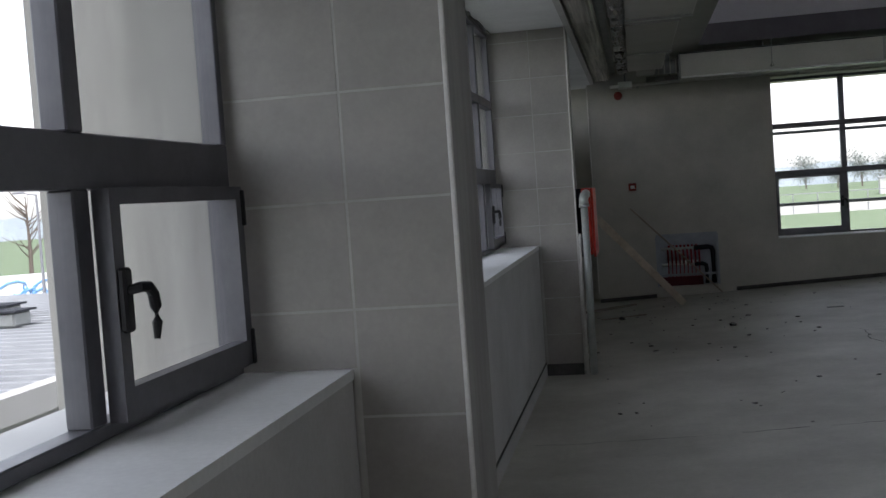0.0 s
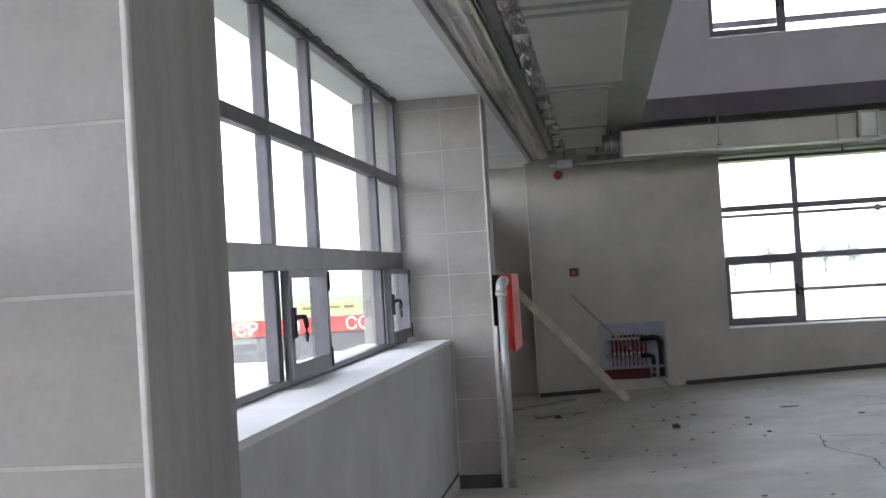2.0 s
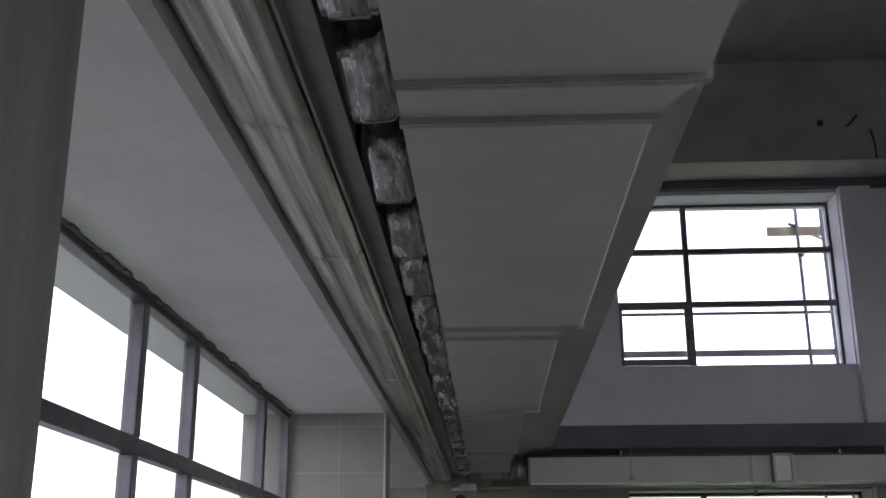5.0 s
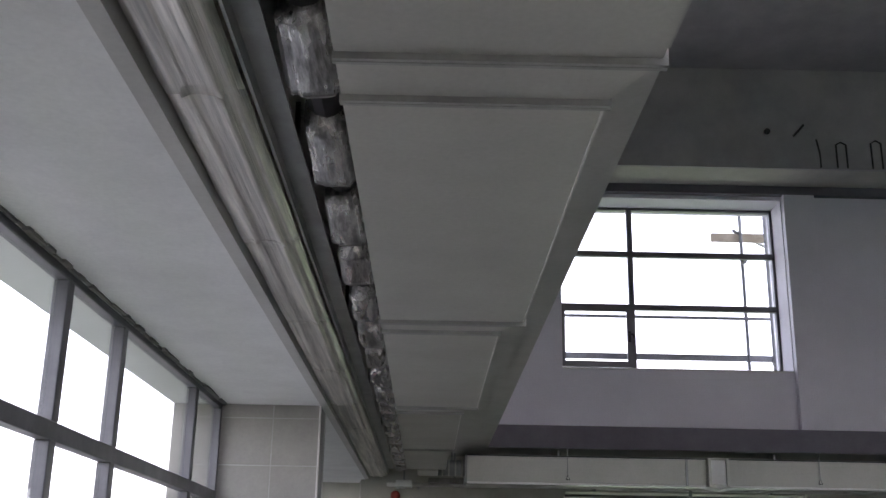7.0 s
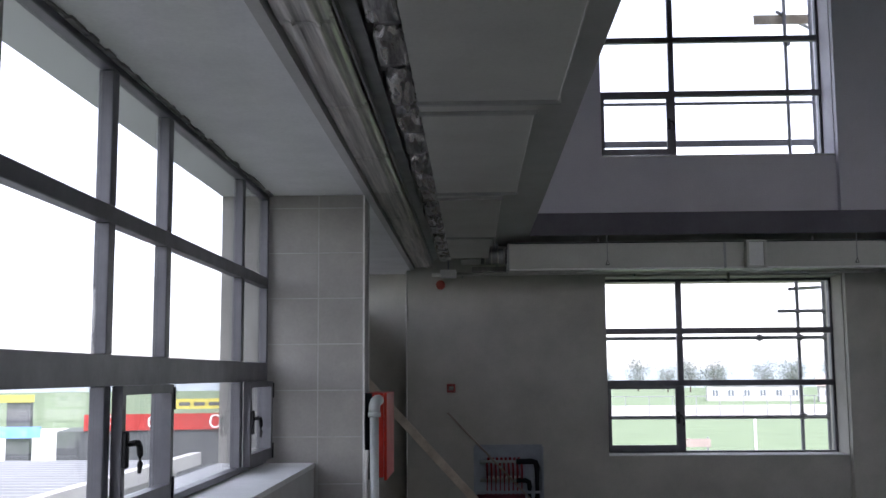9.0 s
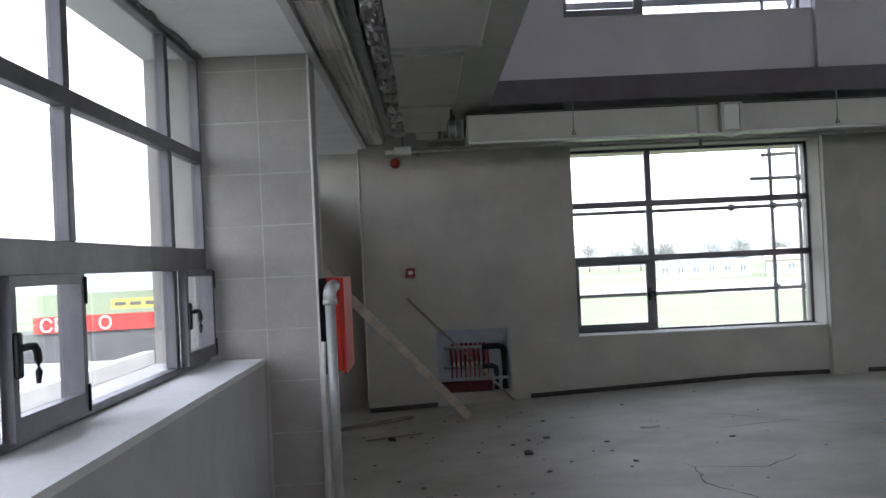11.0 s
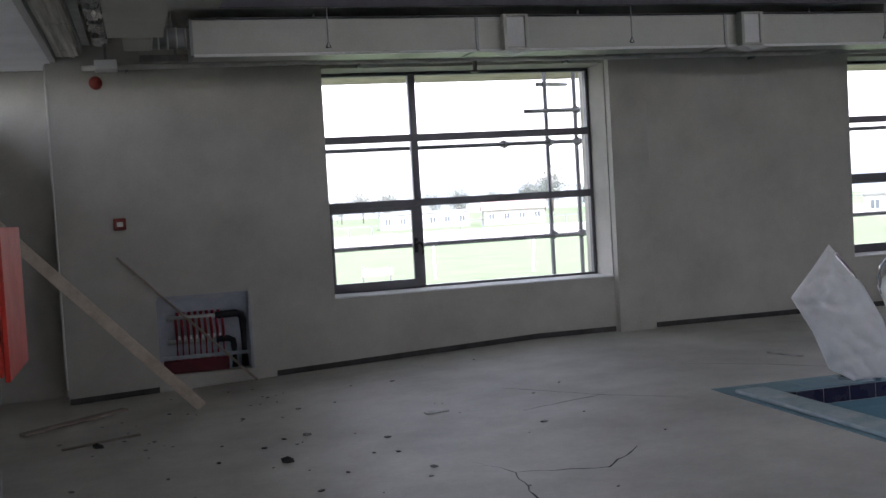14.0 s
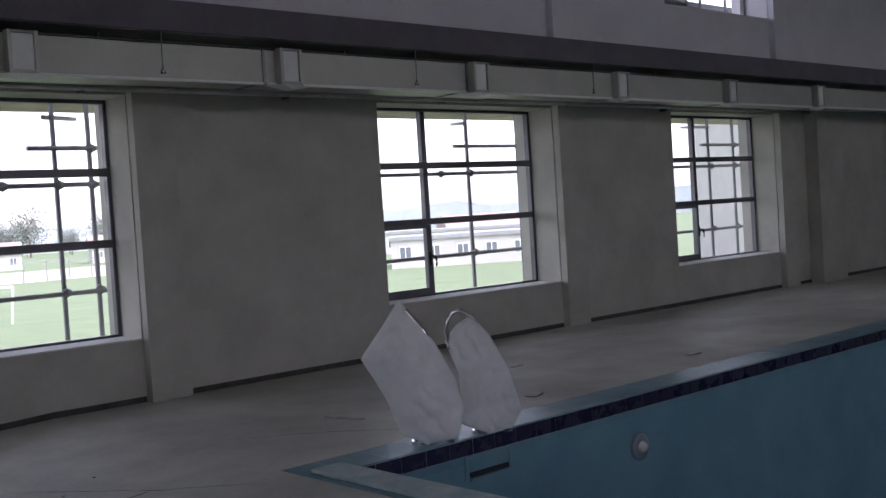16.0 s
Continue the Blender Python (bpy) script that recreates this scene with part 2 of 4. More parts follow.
structure(mesh_ob("wall_right", rw, M_PLASTER), "unseen plaster wall closing the hall, upper openings added for fill light", "wall")
# unseen back wall; its upper openings are added to brighten the hall
bw = boxes((-0.97, XR, YB - 0.3, YB, -0.3, 0.8), (-0.97, XR, YB - 0.3, YB, 2.8, 3.6), (-0.97, XR, YB - 0.3, YB, 6.1, ZR))
for i in range(5):
    x = -0.97 + (XR + 1.15 - 1.4) * i / 4
    for z0, z1 in ((0.8, 2.8), (3.6, 6.1)):
        add_box(bw, x, x + (1.4 if i == 4 else 3.7 if z0 > 3 else (XR - 0.25) / 4), YB - 0.3, YB, z0, z1)
structure(mesh_ob("wall_back", bw, M_PLASTER), "unseen plaster wall closing the hall, upper openings added for fill light", "wall")
structure(mesh_ob("wall_left_upper", boxes((-0.97, -0.85, YB, W + 0.60, SLAB + 0.21, ZR)), M_LILAC), "pale upper side wall", "wall")
structure(mesh_ob("ceiling_slab", boxes((-0.97, 1.35, YB, W, SLAB, SLAB + 0.21), (1.35, XR, 10.5, W, SLAB, SLAB + 0.21)), M_SLAB), "grey concrete slab of the gallery", "ceiling")
structure(mesh_ob("edge_beam", boxes((1.352, XR, 10.46, 10.497, SLAB + 0.004, SLAB + 0.245)), M_DARKBAND), "dark painted slab edge of the gallery", "beam")
structure(mesh_ob("ceiling_roof", boxes((-0.97, XR, YB, W + 0.60, ZR, ZR + 0.2)), M_ROOF), "dark roof deck", "ceiling")
structure(mesh_ob("roof_beam", boxes((-0.85, XR, 10.74, W - 0.004, 6.41, ZR - 0.002)), M_PLASTER), "pale deep beam under the roof at the end wall", "beam")
# darker sheet over the plaster beam's front, painting in its unlit face
structure(mesh_ob("beam_front_shade", boxes((-0.85, XR, 10.70, 10.738, 6.405, ZR - 0.002)), M_ROOF), "front of the roof beam, its shade painted as a darker sheet", "fascia")
structure(mesh_ob("trim", boxes((-0.85, XR, W - 0.10, W - 0.004, 6.30, 6.408)), M_DARKBAND), "dark strip between the upper wall and the beam", "trim")
for x in (5.03, 10.44, 15.45):
    structure(mesh_ob("pilaster", boxes((x, x + 0.38, W - 0.10, W - 0.002, 0.0, SLAB - 0.002)), M_PLASTER), "plastered pilaster beside a window", "pilaster")
    structure(mesh_ob("pilaster", boxes((x, x + 0.38, W - 0.10, W - 0.002, SLAB + 0.212, 6.298)), M_LILAC), "pale pilaster beside an upper window", "pilaster")


structure(mesh_ob("column", boxes((16.35, 17.12, W - 0.22, W - 0.002, 0, SLAB - 0.002)), M_PLASTER), "plastered square column at the end wall", "column")

# ---- windows ----
def window(name, m, cols, rows, label, sashes=(), bar=0.065, depth=0.07, rail=None):
    """A glazed frame in its own plane: x along the wall, z up, the room towards -y."""
    win = structure(empty(name, m), label, "window")
    x0, x1, z0, z1 = cols[0], cols[-1], rows[0], rows[-1]
    h = bar / 2
    for z in rows:
        hh = rail if (rail and z == rows[1]) else h
        part("rail", boxes((x0, x1, -depth / 2, depth / 2, max(z - hh, z0), min(z + hh, z1)), bevel=0.004), M_FRAME, win)
    for i, (a, b) in enumerate(zip(rows, rows[1:])):
        lo = a + (rail if rail and i == 1 else h) if i else a + h
        hi = b - (rail if rail and i == 0 else h)
        for x in cols:
            part("mullion", boxes((max(x - h, x0), min(x + h, x1), -depth / 2, depth / 2, lo, hi), bevel=0.004), M_FRAME, win)
        for j, (c, d) in enumerate(zip(cols, cols[1:])):
            p = part("pane", boxes((c + h * 0.6, d - h * 0.6, -0.006, 0.006, lo - 0.01, hi + 0.01)), M_GLASS, win)
            p.visible_shadow = False
            if (j, i) in sashes:
                side = sashes[(j, i)]
                s = part("sash", boxes((c + h, d - h, -0.075, -0.034, lo, lo + 0.07), (c + h, d - h, -0.075, -0.034, hi - 0.035, hi),
                                       (c + h, c + h + 0.045, -0.075, -0.034, lo + 0.07, hi - 0.035), (d - h - 0.045, d - h, -0.075, -0.034, lo + 0.07, hi - 0.035)), M_FRAME, win)
                hx = c + h + 0.02 if side < 0 else d - h - 0.02
                zc = (lo + hi) / 2
                hb = boxes((hx - 0.019, hx + 0.019, -0.095, -0.075, zc - 0.06, zc + 0.08), bevel=0.006)
                lever = tube([(hx, -0.09, zc + 0.03), (hx + 0.012, -0.115, zc + 0.036), (hx + 0.032, -0.122, zc + 0.034), (hx + 0.048, -0.124, zc + 0.018), (hx + 0.056, -0.124, zc - 0.012), (hx + 0.057, -0.124, zc - 0.045), (hx + 0.05, -0.124, zc - 0.082)], [0.011, 0.012, 0.013, 0.013, 0.013, 0.012, 0.007], 10)
                tmp = bpy.data.meshes.new("lever")
                lever.to_mesh(tmp)
                lever.free()
                hb.from_mesh(tmp)
                part("handle", hb, M_BLACK, s, "black plastic lever handle")
                for zh in (lo + 0.05, hi - 0.06):
                    hx2 = d - h - 0.005 if side < 0 else c + h + 0.005
                    part("hinge", boxes((hx2 - 0.007, hx2 + 0.007, -0.084, -0.07, zh - 0.05, zh + 0.05), bevel=0.003), M_BLACK, s, "black hinge")
    return win


left_cols = (0.0, 0.78, 2.385, 3.155, 4.72, 5.50)
for k, (y0, y1) in enumerate(LEFT_BAYS):
    m = pose(XG, y0 + 0.02, 0, 0, 0, 90)
    cols = left_cols if k else left_cols[:4] + (4.66, left_cols[5])
    window(f"window_{k + 1}", m, cols, (SILL + 0.005, 1.565, 2.16, SOFFIT - 0.005), "grey aluminium window with opening lower sashes",
           {(0, 0): -1, (2, 0): -1, (4, 0): -1}, bar=0.068, depth=0.06, rail=0.06)
# unseen window, added as the light of the last bay
window("window_9", pose(XG - 0.06, 6.35, 0, 0, 0, 90), (0.0, 1.6, 2.4, 3.98, 5.48), (2.35, SOFFIT - 0.005), "unseen high window added to light the last bay", {}, bar=0.068, depth=0.06)
for k, (x, ww, mx) in enumerate(END_WINDOWS):
    for lower in (True, False):
        z0, z1 = (EW_Z0, EW_Z1) if lower else (UW_Z0, UW_Z1)
        rows = (z0, 1.42, 2.04, z1) if lower else (z0 + 0.06, 4.95, 5.635, z1)
        window(f"window_{3 + 2 * k + (0 if lower else 1)}", pose(x, WG, 0), (0.0, mx, ww), rows, "dark grey aluminium window with scaffolding outside",
               {(0, 0): 1}, bar=0.07)

# foil glints and crease shade are painted as pale and dark lengthwise streaks
M_FOIL = mat("glint_streaked_foil", (0.80, 0.77, 0.70), (0.36, 0.35, 0.32), 26.0, rough=0.4, metal=0.7, bump=0.8, fine=70, mix=0.6, stretch=(1, 0.03, 1))
M_FOILD = mat("crease_shaded_foil", (0.66, 0.65, 0.62), (0.16, 0.16, 0.155), 26.0, rough=0.3, metal=0.75, bump=1.0, fine=80, mix=0.65, stretch=(1, 0.14, 0.6))
M_TAPE = mat("foil_tape", (0.34, 0.33, 0.31), (0.22, 0.21, 0.2), 9.0, rough=0.5, metal=0.7)
# near-black brown for debris, cracks and the dark strips along the wall feet
M_DIRT_STRIPS = mat("dark_dirt_and_strips", (0.085, 0.082, 0.078), (0.05, 0.048, 0.045), 8.0, rough=0.95)
M_BACK = mat("cabinet_sheet", (0.36, 0.39, 0.44), (0.28, 0.31, 0.35), 5.0, rough=0.45, metal=0.4)
M_REDPIPE = mat("red_plastic_pipe", (0.30, 0.025, 0.04), (0.20, 0.015, 0.025), 5.0, rough=0.4)
M_INSUL_SHADE = mat("black_insulation_and_shade", (0.022, 0.024, 0.03), None, 8.0, rough=0.8)
M_CHROME = mat("polished_steel", (0.7, 0.7, 0.7), (0.6, 0.6, 0.6), 8.0, rough=0.15, metal=1.0, bump=0.0)
M_DIFF = mat("white_enamel", (0.78, 0.78, 0.76), (0.7, 0.7, 0.68), 4.0, rough=0.4, bump=0.02)


def joined(*bms):
    """Several bmeshes as one."""
    out = bms[0]
    for b in bms[1:]:
        tmp = bpy.data.meshes.new("tmp")
        b.to_mesh(tmp)
        b.free()
        out.from_mesh(tmp)
        bpy.data.meshes.remove(tmp)
    return out


def thing(name, label, category, m=None, group=""):
    return tagged(empty(name, m), label, category, group)


# ---- wall tiles on the pier reveals, trims, skirtings ----
for k, y in enumerate((0.0, 6.02)):
    pier = structure(empty("wall_tiling"), "beige square wall tiles with pale grout on a pier", "tiles")
    part("grout", boxes((XG + 0.02, -0.002, y - 0.009, y - 0.001, SILL + 0.002, SOFFIT - 0.002), (-0.322, -0.002, y - 0.009, y - 0.001, -0.11, SILL + 0.002)), M_GROUT, pier)
    shared = {}
    rows = [-0.093 + 0.307 * i for i in range(-1, 11)]
    for r, z in enumerate(rows):
        for c, (a, b) in enumerate(((XG + 0.02, -0.310), (-0.304, -0.006))):
            lo, hi = z + 0.003, z + 0.304
            if c == 0:
                lo = max(lo, SILL + 0.003)
            lo, hi = max(lo, -0.105), min(hi, SOFFIT - 0.003)
            if hi - lo < 0.03:
                continue
            key = (round(hi - lo, 3), c)
            if key not in shared:
                bm = boxes((0, b - a, -0.006, 0, 0, hi - lo), bevel=0.0015)
                t = part("tile", bm, M_TILE, pier)
                shared[key] = t.data
            else:
                t = new("tile", shared[key])
                t.parent = pier
            t.location = (a, y - 0.0038, lo)
    structure(mesh_ob("trim", boxes((-0.006, 0.008, y - 0.018, y - 0.0005, -0.1, SOFFIT), bevel=0.003), M_TRIM), "pale plastic corner trim on the tiled pier", "trim")
structure(mesh_ob("trim", boxes((-0.012, 0.006, 6.331, 6.345, -0.04, SOFFIT), bevel=0.003), M_TRIM), "pale plastic corner trim on the pier", "trim")
structure(mesh_ob("trim", boxes((-0.062, -0.045, W - 0.012, W - 0.001, 0.0, SLAB - 0.3), bevel=0.003), M_TRIM), "pale corner trim at the end wall", "trim")
for y0, y1 in LEFT_BAYS:
    structure(mesh_ob("baseboard", boxes((-0.329, -0.322, y0 + 0.46, y1 - 0.012, -0.035, -0.022)), M_DIRT_STRIPS), "dark gap above the skirting strip", "skirting")
    structure(mesh_ob("baseboard", boxes((-0.329, -0.316, y0 + 0.46, y1 - 0.012, -0.135, -0.035), bevel=0.002), M_SILLWALL), "plaster skirting strip under the window", "skirting")
structure(mesh_ob("baseboard", boxes((-0.32, -0.01, 5.985, 6.008, -0.135, -0.035)), M_DIRT_STRIPS), "dark strip at the foot of the pier", "skirting")
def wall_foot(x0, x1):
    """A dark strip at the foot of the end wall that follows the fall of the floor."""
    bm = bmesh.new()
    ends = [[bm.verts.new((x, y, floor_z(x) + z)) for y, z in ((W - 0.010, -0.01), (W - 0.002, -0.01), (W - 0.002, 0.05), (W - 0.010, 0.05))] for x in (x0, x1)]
    for k in range(4):
        bm.faces.new((ends[0][k], ends[0][(k + 1) % 4], ends[1][(k + 1) % 4], ends[1][k]))
    bm.faces.new(ends[0][::-1])
    bm.faces.new(ends[1])
    structure(mesh_ob("baseboard", bm, M_DIRT_STRIPS), "dark strip at the foot of the wall", "skirting")


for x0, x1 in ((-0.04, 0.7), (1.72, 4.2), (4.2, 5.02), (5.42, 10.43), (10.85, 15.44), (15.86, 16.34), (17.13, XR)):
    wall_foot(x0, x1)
# raw plaster ridge along the heads of the left windows
rnd = random.Random(4)
for y0, y1 in LEFT_BAYS:
    bm = bmesh.new()
    y = y0 + 0.03
    while y < y1 - 0.08:
        w = rnd.uniform(0.04, 0.11)
        add_box(bm, XG + 0.035, XG + rnd.uniform(0.042, 0.062), y, min(y + w, y1 - 0.02), SOFFIT - rnd.uniform(0.006, 0.016), SOFFIT - 0.001)
        y += w
    structure(mesh_ob("trim", bm, mat("rough_mortar", (0.25, 0.25, 0.24), (0.17, 0.17, 0.16), 9.0)), "rough grey mortar along the window head", "mortar")
for x, ww, _ in END_WINDOWS:
    for z0 in (EW_Z0, UW_Z0):
        structure(mesh_ob("window_sill", boxes((x, x + ww, W - 0.012, WG - 0.04, z0 + 0.001, z0 + 0.014), bevel=0.002), M_WHITE), "thin white plaster window sill", "sill")
# lip along the soffit edge of the window bays
structure(mesh_ob("trim", boxes((0.001, 0.05, YB, 11.3, SOFFIT - 0.004, SOFFIT + 0.11)), M_SLAB), "grey steel edge along the soffit", "trim")

# ---- services under the slab ----
def wrinkled_sleeve(y0, y1, cx, cz, prof, step, amp, seed):
    """A foil sleeve along y with a given profile, creased along its length."""
    bm = bmesh.new()
    rings = []
    n = max(2, int((y1 - y0) / step))
    for i in range(n + 1):
        y = y0 + (y1 - y0) * i / n
        ring = []
        for k, (u, v) in enumerate(prof):
            s = 1 + amp * noise.noise((k * 1.7 + seed, y * 0.5, seed)) + 0.35 * amp * noise.noise((k * 3.1, y * 5.0, seed + 3))
            ring.append(bm.verts.new((cx + u * s, y, cz + v * s)))
        rings.append(ring)
    m = len(prof)
    for a, b in zip(rings, rings[1:]):
        for k in range(m):
            bm.faces.new((a[k], a[(k + 1) % m], b[(k + 1) % m], b[k]))
    bm.faces.new(rings[0][::-1])
    bm.faces.new(rings[-1])
    bmesh.ops.recalc_face_normals(bm, faces=bm.faces)
    return bm


twin = []
for k in range(40):
    a = 2 * math.pi * (k + 0.5) / 40
    c, q = math.cos(a), math.sin(a)
    crease = 1 + 0.09 * math.sin(k * 2.4) + 0.06 * math.sin(k * 1.1)
    twin.append((0.096 * math.copysign(abs(c) ** 0.7, c) * crease, 0.072 * math.copysign(abs(q) ** 0.7, q) * crease * (0.8 if abs(c) < 0.18 else 1)))
pipe = thing("insulated_pipe", "pair of pipes wrapped in creased aluminium foil under the slab", "pipe")
y, k = YB + 0.05, 0
while y < 11.1:
    y1 = min(y + 1.18, 11.15)
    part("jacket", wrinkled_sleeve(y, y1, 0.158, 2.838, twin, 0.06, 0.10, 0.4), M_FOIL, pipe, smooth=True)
    if k % 3 == 1:
        part("joint_band", wrinkled_sleeve(y1 - 0.02, y1 + 0.004, 0.158, 2.838, [(u * 1.015, v * 1.015) for u, v in twin], 0.03, 0.07, 0.4), M_FOIL, pipe)
    if k % 2 == 0:
        part("hanger", boxes((0.145, 0.165, y + 0.5, y + 0.52, 2.90, SLAB)), M_FLANGE, pipe)
    y, k = y1, k + 1

tray = thing("cable_tray", "dark steel cable tray hung under the slab", "tray")
part("tray_side", boxes((0.268, 0.276, YB, 11.0, 2.80, 2.90)), M_FLANGE, tray)
part("tray_base", boxes((0.276, 0.338, YB, 11.0, 2.845, 2.852)), M_FLANGE, tray)
for i in range(9):
    part("hanger", boxes((0.30, 0.315, -6.5 + 2.1 * i, -6.48 + 2.1 * i, 2.892, SLAB)), M_FLANGE, tray)

flex = thing("flexible_duct", "flexible duct in crumpled foil wraps beside the main duct", "duct")
def squarish(w, h, n, p=0.45):
    """A rounded rectangle as a profile."""
    out = []
    for k in range(n):
        c, q = math.cos(2 * math.pi * (k + 0.5) / n), math.sin(2 * math.pi * (k + 0.5) / n)
        out.append((w * math.copysign(abs(c) ** p, c), h * math.copysign(abs(q) ** p, q)))
    return out


oval = squarish(0.066, 0.088, 28, 0.4)
part("core", tube([(0.424, YB, 2.915), (0.424, 10.9, 2.915)], 0.055, 12), M_BLACK, flex)
y, k = 1.375 - 0.585 * 14 - 0.35, 0
while y < 10.4:
    ln = 0.35 + 0.03 * math.sin(k * 2.1)
    bm = wrinkled_sleeve(y, y + ln, 0.424, 2.885, oval, 0.03, 0.12, 20 + k * 3.7)
    for v in bm.verts:
        f = 0.86 + 0.14 * (v.co.y - y) / ln
        v.co.x, v.co.z = 0.424 + (v.co.x - 0.424) * f, 2.885 + (v.co.z - 2.885) * f
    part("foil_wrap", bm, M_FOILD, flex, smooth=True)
    part("wrap_edge", wrinkled_sleeve(y + ln - 0.006, y + ln + 0.006, 0.424, 2.885, [(u * 1.01, v * 1.01) for u, v in oval], 0.012, 0.12, 20 + k * 3.7), M_TAPE, flex)
    y, k = y + 0.585, k + 1

M_DUCTRIM = mat("dull_flange", (0.40, 0.40, 0.37), (0.31, 0.31, 0.29), 6.0, rough=0.5, metal=0.3)
duct = thing("air_duct", "pale rectangular ventilation duct with bolted flanges", "duct")
XL = 0.497
runs = ((YB, 1.06, 1.22, 1.22), (1.06, 1.275, 1.22, 1.13), (1.275, 3.57, 1.13, 1.13), (3.57, 3.76, 1.13, 1.035), (3.76, 6.02, 1.035, 1.035), (6.02, 6.22, 1.03, 0.94), (6.22, 8.40, 0.94, 0.94), (8.40, 10.15, 0.90, 0.90))
for y0, y1, xa, xb in runs:
    bm = bmesh.new()
    vs = [bm.verts.new(p) for p in ((XL, y0, 2.765), (xa, y0, 2.765), (xb, y1, 2.765), (XL, y1, 2.765), (XL, y0, 2.995), (xa, y0, 2.995), (xb, y1, 2.995), (XL, y1, 2.995))]
    for q in ((3, 2, 1, 0), (4, 5, 6, 7), (0, 1, 5, 4), (1, 2, 6, 5), (2, 3, 7, 6), (3, 0, 4, 7)):
        bm.faces.new([vs[i] for i in q])
    part("duct_section", bm, M_DUCT, duct)
for y, xe in ((1.06, 1.22), (1.275, 1.13), (3.57, 1.13), (3.76, 1.035), (6.02, 1.03), (6.22, 0.94), (8.40, 0.94), (-1.2, 1.22), (-3.6, 1.22)):
    part("flange", boxes((XL - 0.004, xe + 0.012, y - 0.014, y - 0.002, 2.748, 3.0), (XL - 0.004, xe + 0.012, y + 0.002, y + 0.014, 2.748, 3.0)), M_DUCTRIM, duct, "grey galvanised flange")
for y0, y1, x in ((1.30, 3.55, 1.13), (3.78, 6.0, 1.035), (6.24, 8.38, 0.94)):
    part("sealant_bead", boxes((x - 0.004, x + 0.002, y0, y1, 2.760, 2.766)), M_TRIM, duct, "pale sealant bead along the duct's edge")
for y in (-4.5, -2.2, 0.4, 2.6, 5.0, 7.4, 9.5):
    part("hanger", boxes((XL + 0.2, XL + 0.22, y, y + 0.02, 2.99, SLAB)), M_FLANGE, duct)

run = thing("wall_duct", "grey rectangular duct with white outlets along the end wall", "duct")
for k in range(8):
    a = 1.12 + k * 2.36
    part("duct_section", boxes((a + 0.002, a + 2.358, 10.52, 10.95, 2.685, 2.955), bevel=0.004), M_DUCT, run)
    part("seam", boxes((a - 0.012, a + 0.012, 10.508, 10.96, 2.675, 2.965)), M_FLANGE, run)
    part("cover_strip", boxes((a, a + 2.36, 10.50, 10.56, 2.956, 2.968)), M_BLACK, run, "dark seal along the top of the duct")
    part("bottom_strip", boxes((a + 0.014, a + 2.344, 10.50, 10.53, 2.662, 2.684)), M_DIFF, run, "pale strip along the duct's lower edge")
    part("hanger", boxes((a + 1.0, a + 1.02, 10.7, 10.72, 2.95, SLAB)), M_FLANGE, run)
for k in range(6):
    x = 3.80 + 2.26 * k
    o = part("outlet", boxes((x - 0.11, x - 0.08, 10.42, 10.52, 2.665, 2.965), (x + 0.08, x + 0.11, 10.42, 10.52, 2.665, 2.965), (x - 0.08, x + 0.08, 10.42, 10.52, 2.945, 2.965), (x - 0.08, x + 0.08, 10.42, 10.52, 2.665, 2.69), bevel=0.003), M_DUCT, run, "square outlet frame on the duct")
    part("outlet_panel", boxes((x - 0.08, x + 0.08, 10.445, 10.455, 2.69, 2.945)), M_DIFF, o, "white outlet panel")
    bm = bmesh.new()
    vs = [bm.verts.new(p) for p in ((x - 0.10, 10.42, 2.664), (x + 0.10, 10.42, 2.664), (x + 0.22, 10.52, 2.655), (x - 0.22, 10.52, 2.655), (x, 10.44, 2.63), (x, 10.52, 2.62))]
    for q in ((0, 3, 5, 4), (1, 4, 5, 2), (0, 4, 1), (3, 2, 5), (0, 1, 2, 3)):
        bm.faces.new([vs[i] for i in q])
    part("scoop", bm, M_DIFF, o, "pale flared scoop under the outlet")
for x in (2.2, 4.89, 7.5, 10.1, 12.8):
    hk = thing("hanger_rod", "thin steel hanger rod in front of the duct", "hanger", group="duct hangers")
    part("rod", tube([(x, 10.47, SLAB), (x, 10.47, 2.76)], 0.006, 6), M_FLANGE, hk)
    part("clip", tube([(x - 0.02, 10.47, 2.715), (x, 10.47, 2.765), (x + 0.02, 10.47, 2.715), (x - 0.02, 10.47, 2.715)], 0.006, 6), M_BLACK, hk)
sp = thing("spiral_collar", "short galvanised round pipe joining the two ducts", "pipe")
part("collar_pipe", tube([(0.82, 10.62, 2.83), (1.118, 10.62, 2.83)], 0.085, 20), M_FLANGE, sp, smooth=True)
for i in range(4):
    part("ring", tube([(0.86 + 0.07 * i, 10.62, 2.83), (0.875 + 0.07 * i, 10.62, 2.83)], 0.09, 20), M_DUCT, sp, smooth=True)
part("support", boxes((0.96, 0.98, 10.61, 10.63, 2.91, SLAB)), M_FLANGE, sp)
part("elbow_box", boxes((0.60, 0.82, 10.15, 10.72, 2.75, 2.94), bevel=0.01), M_DUCT, sp)
cw = thing("ceiling_pipe", "pale pipe run along the top of the end wall", "pipe")
part("pipe_run", tube([(0.25, 11.30, 2.70), (2.0, 11.30, 2.712), (5.0, 11.30, 2.70), (12.0, 11.30, 2.71), (17.0, 11.30, 2.70)], 0.024, 10), M_TRIM, cw, smooth=True)
for i in range(8):
    part("bracket", boxes((0.6 + 2.0 * i, 0.62 + 2.0 * i, 11.29, W - 0.003, 2.66, 2.70)), M_FLANGE, cw)
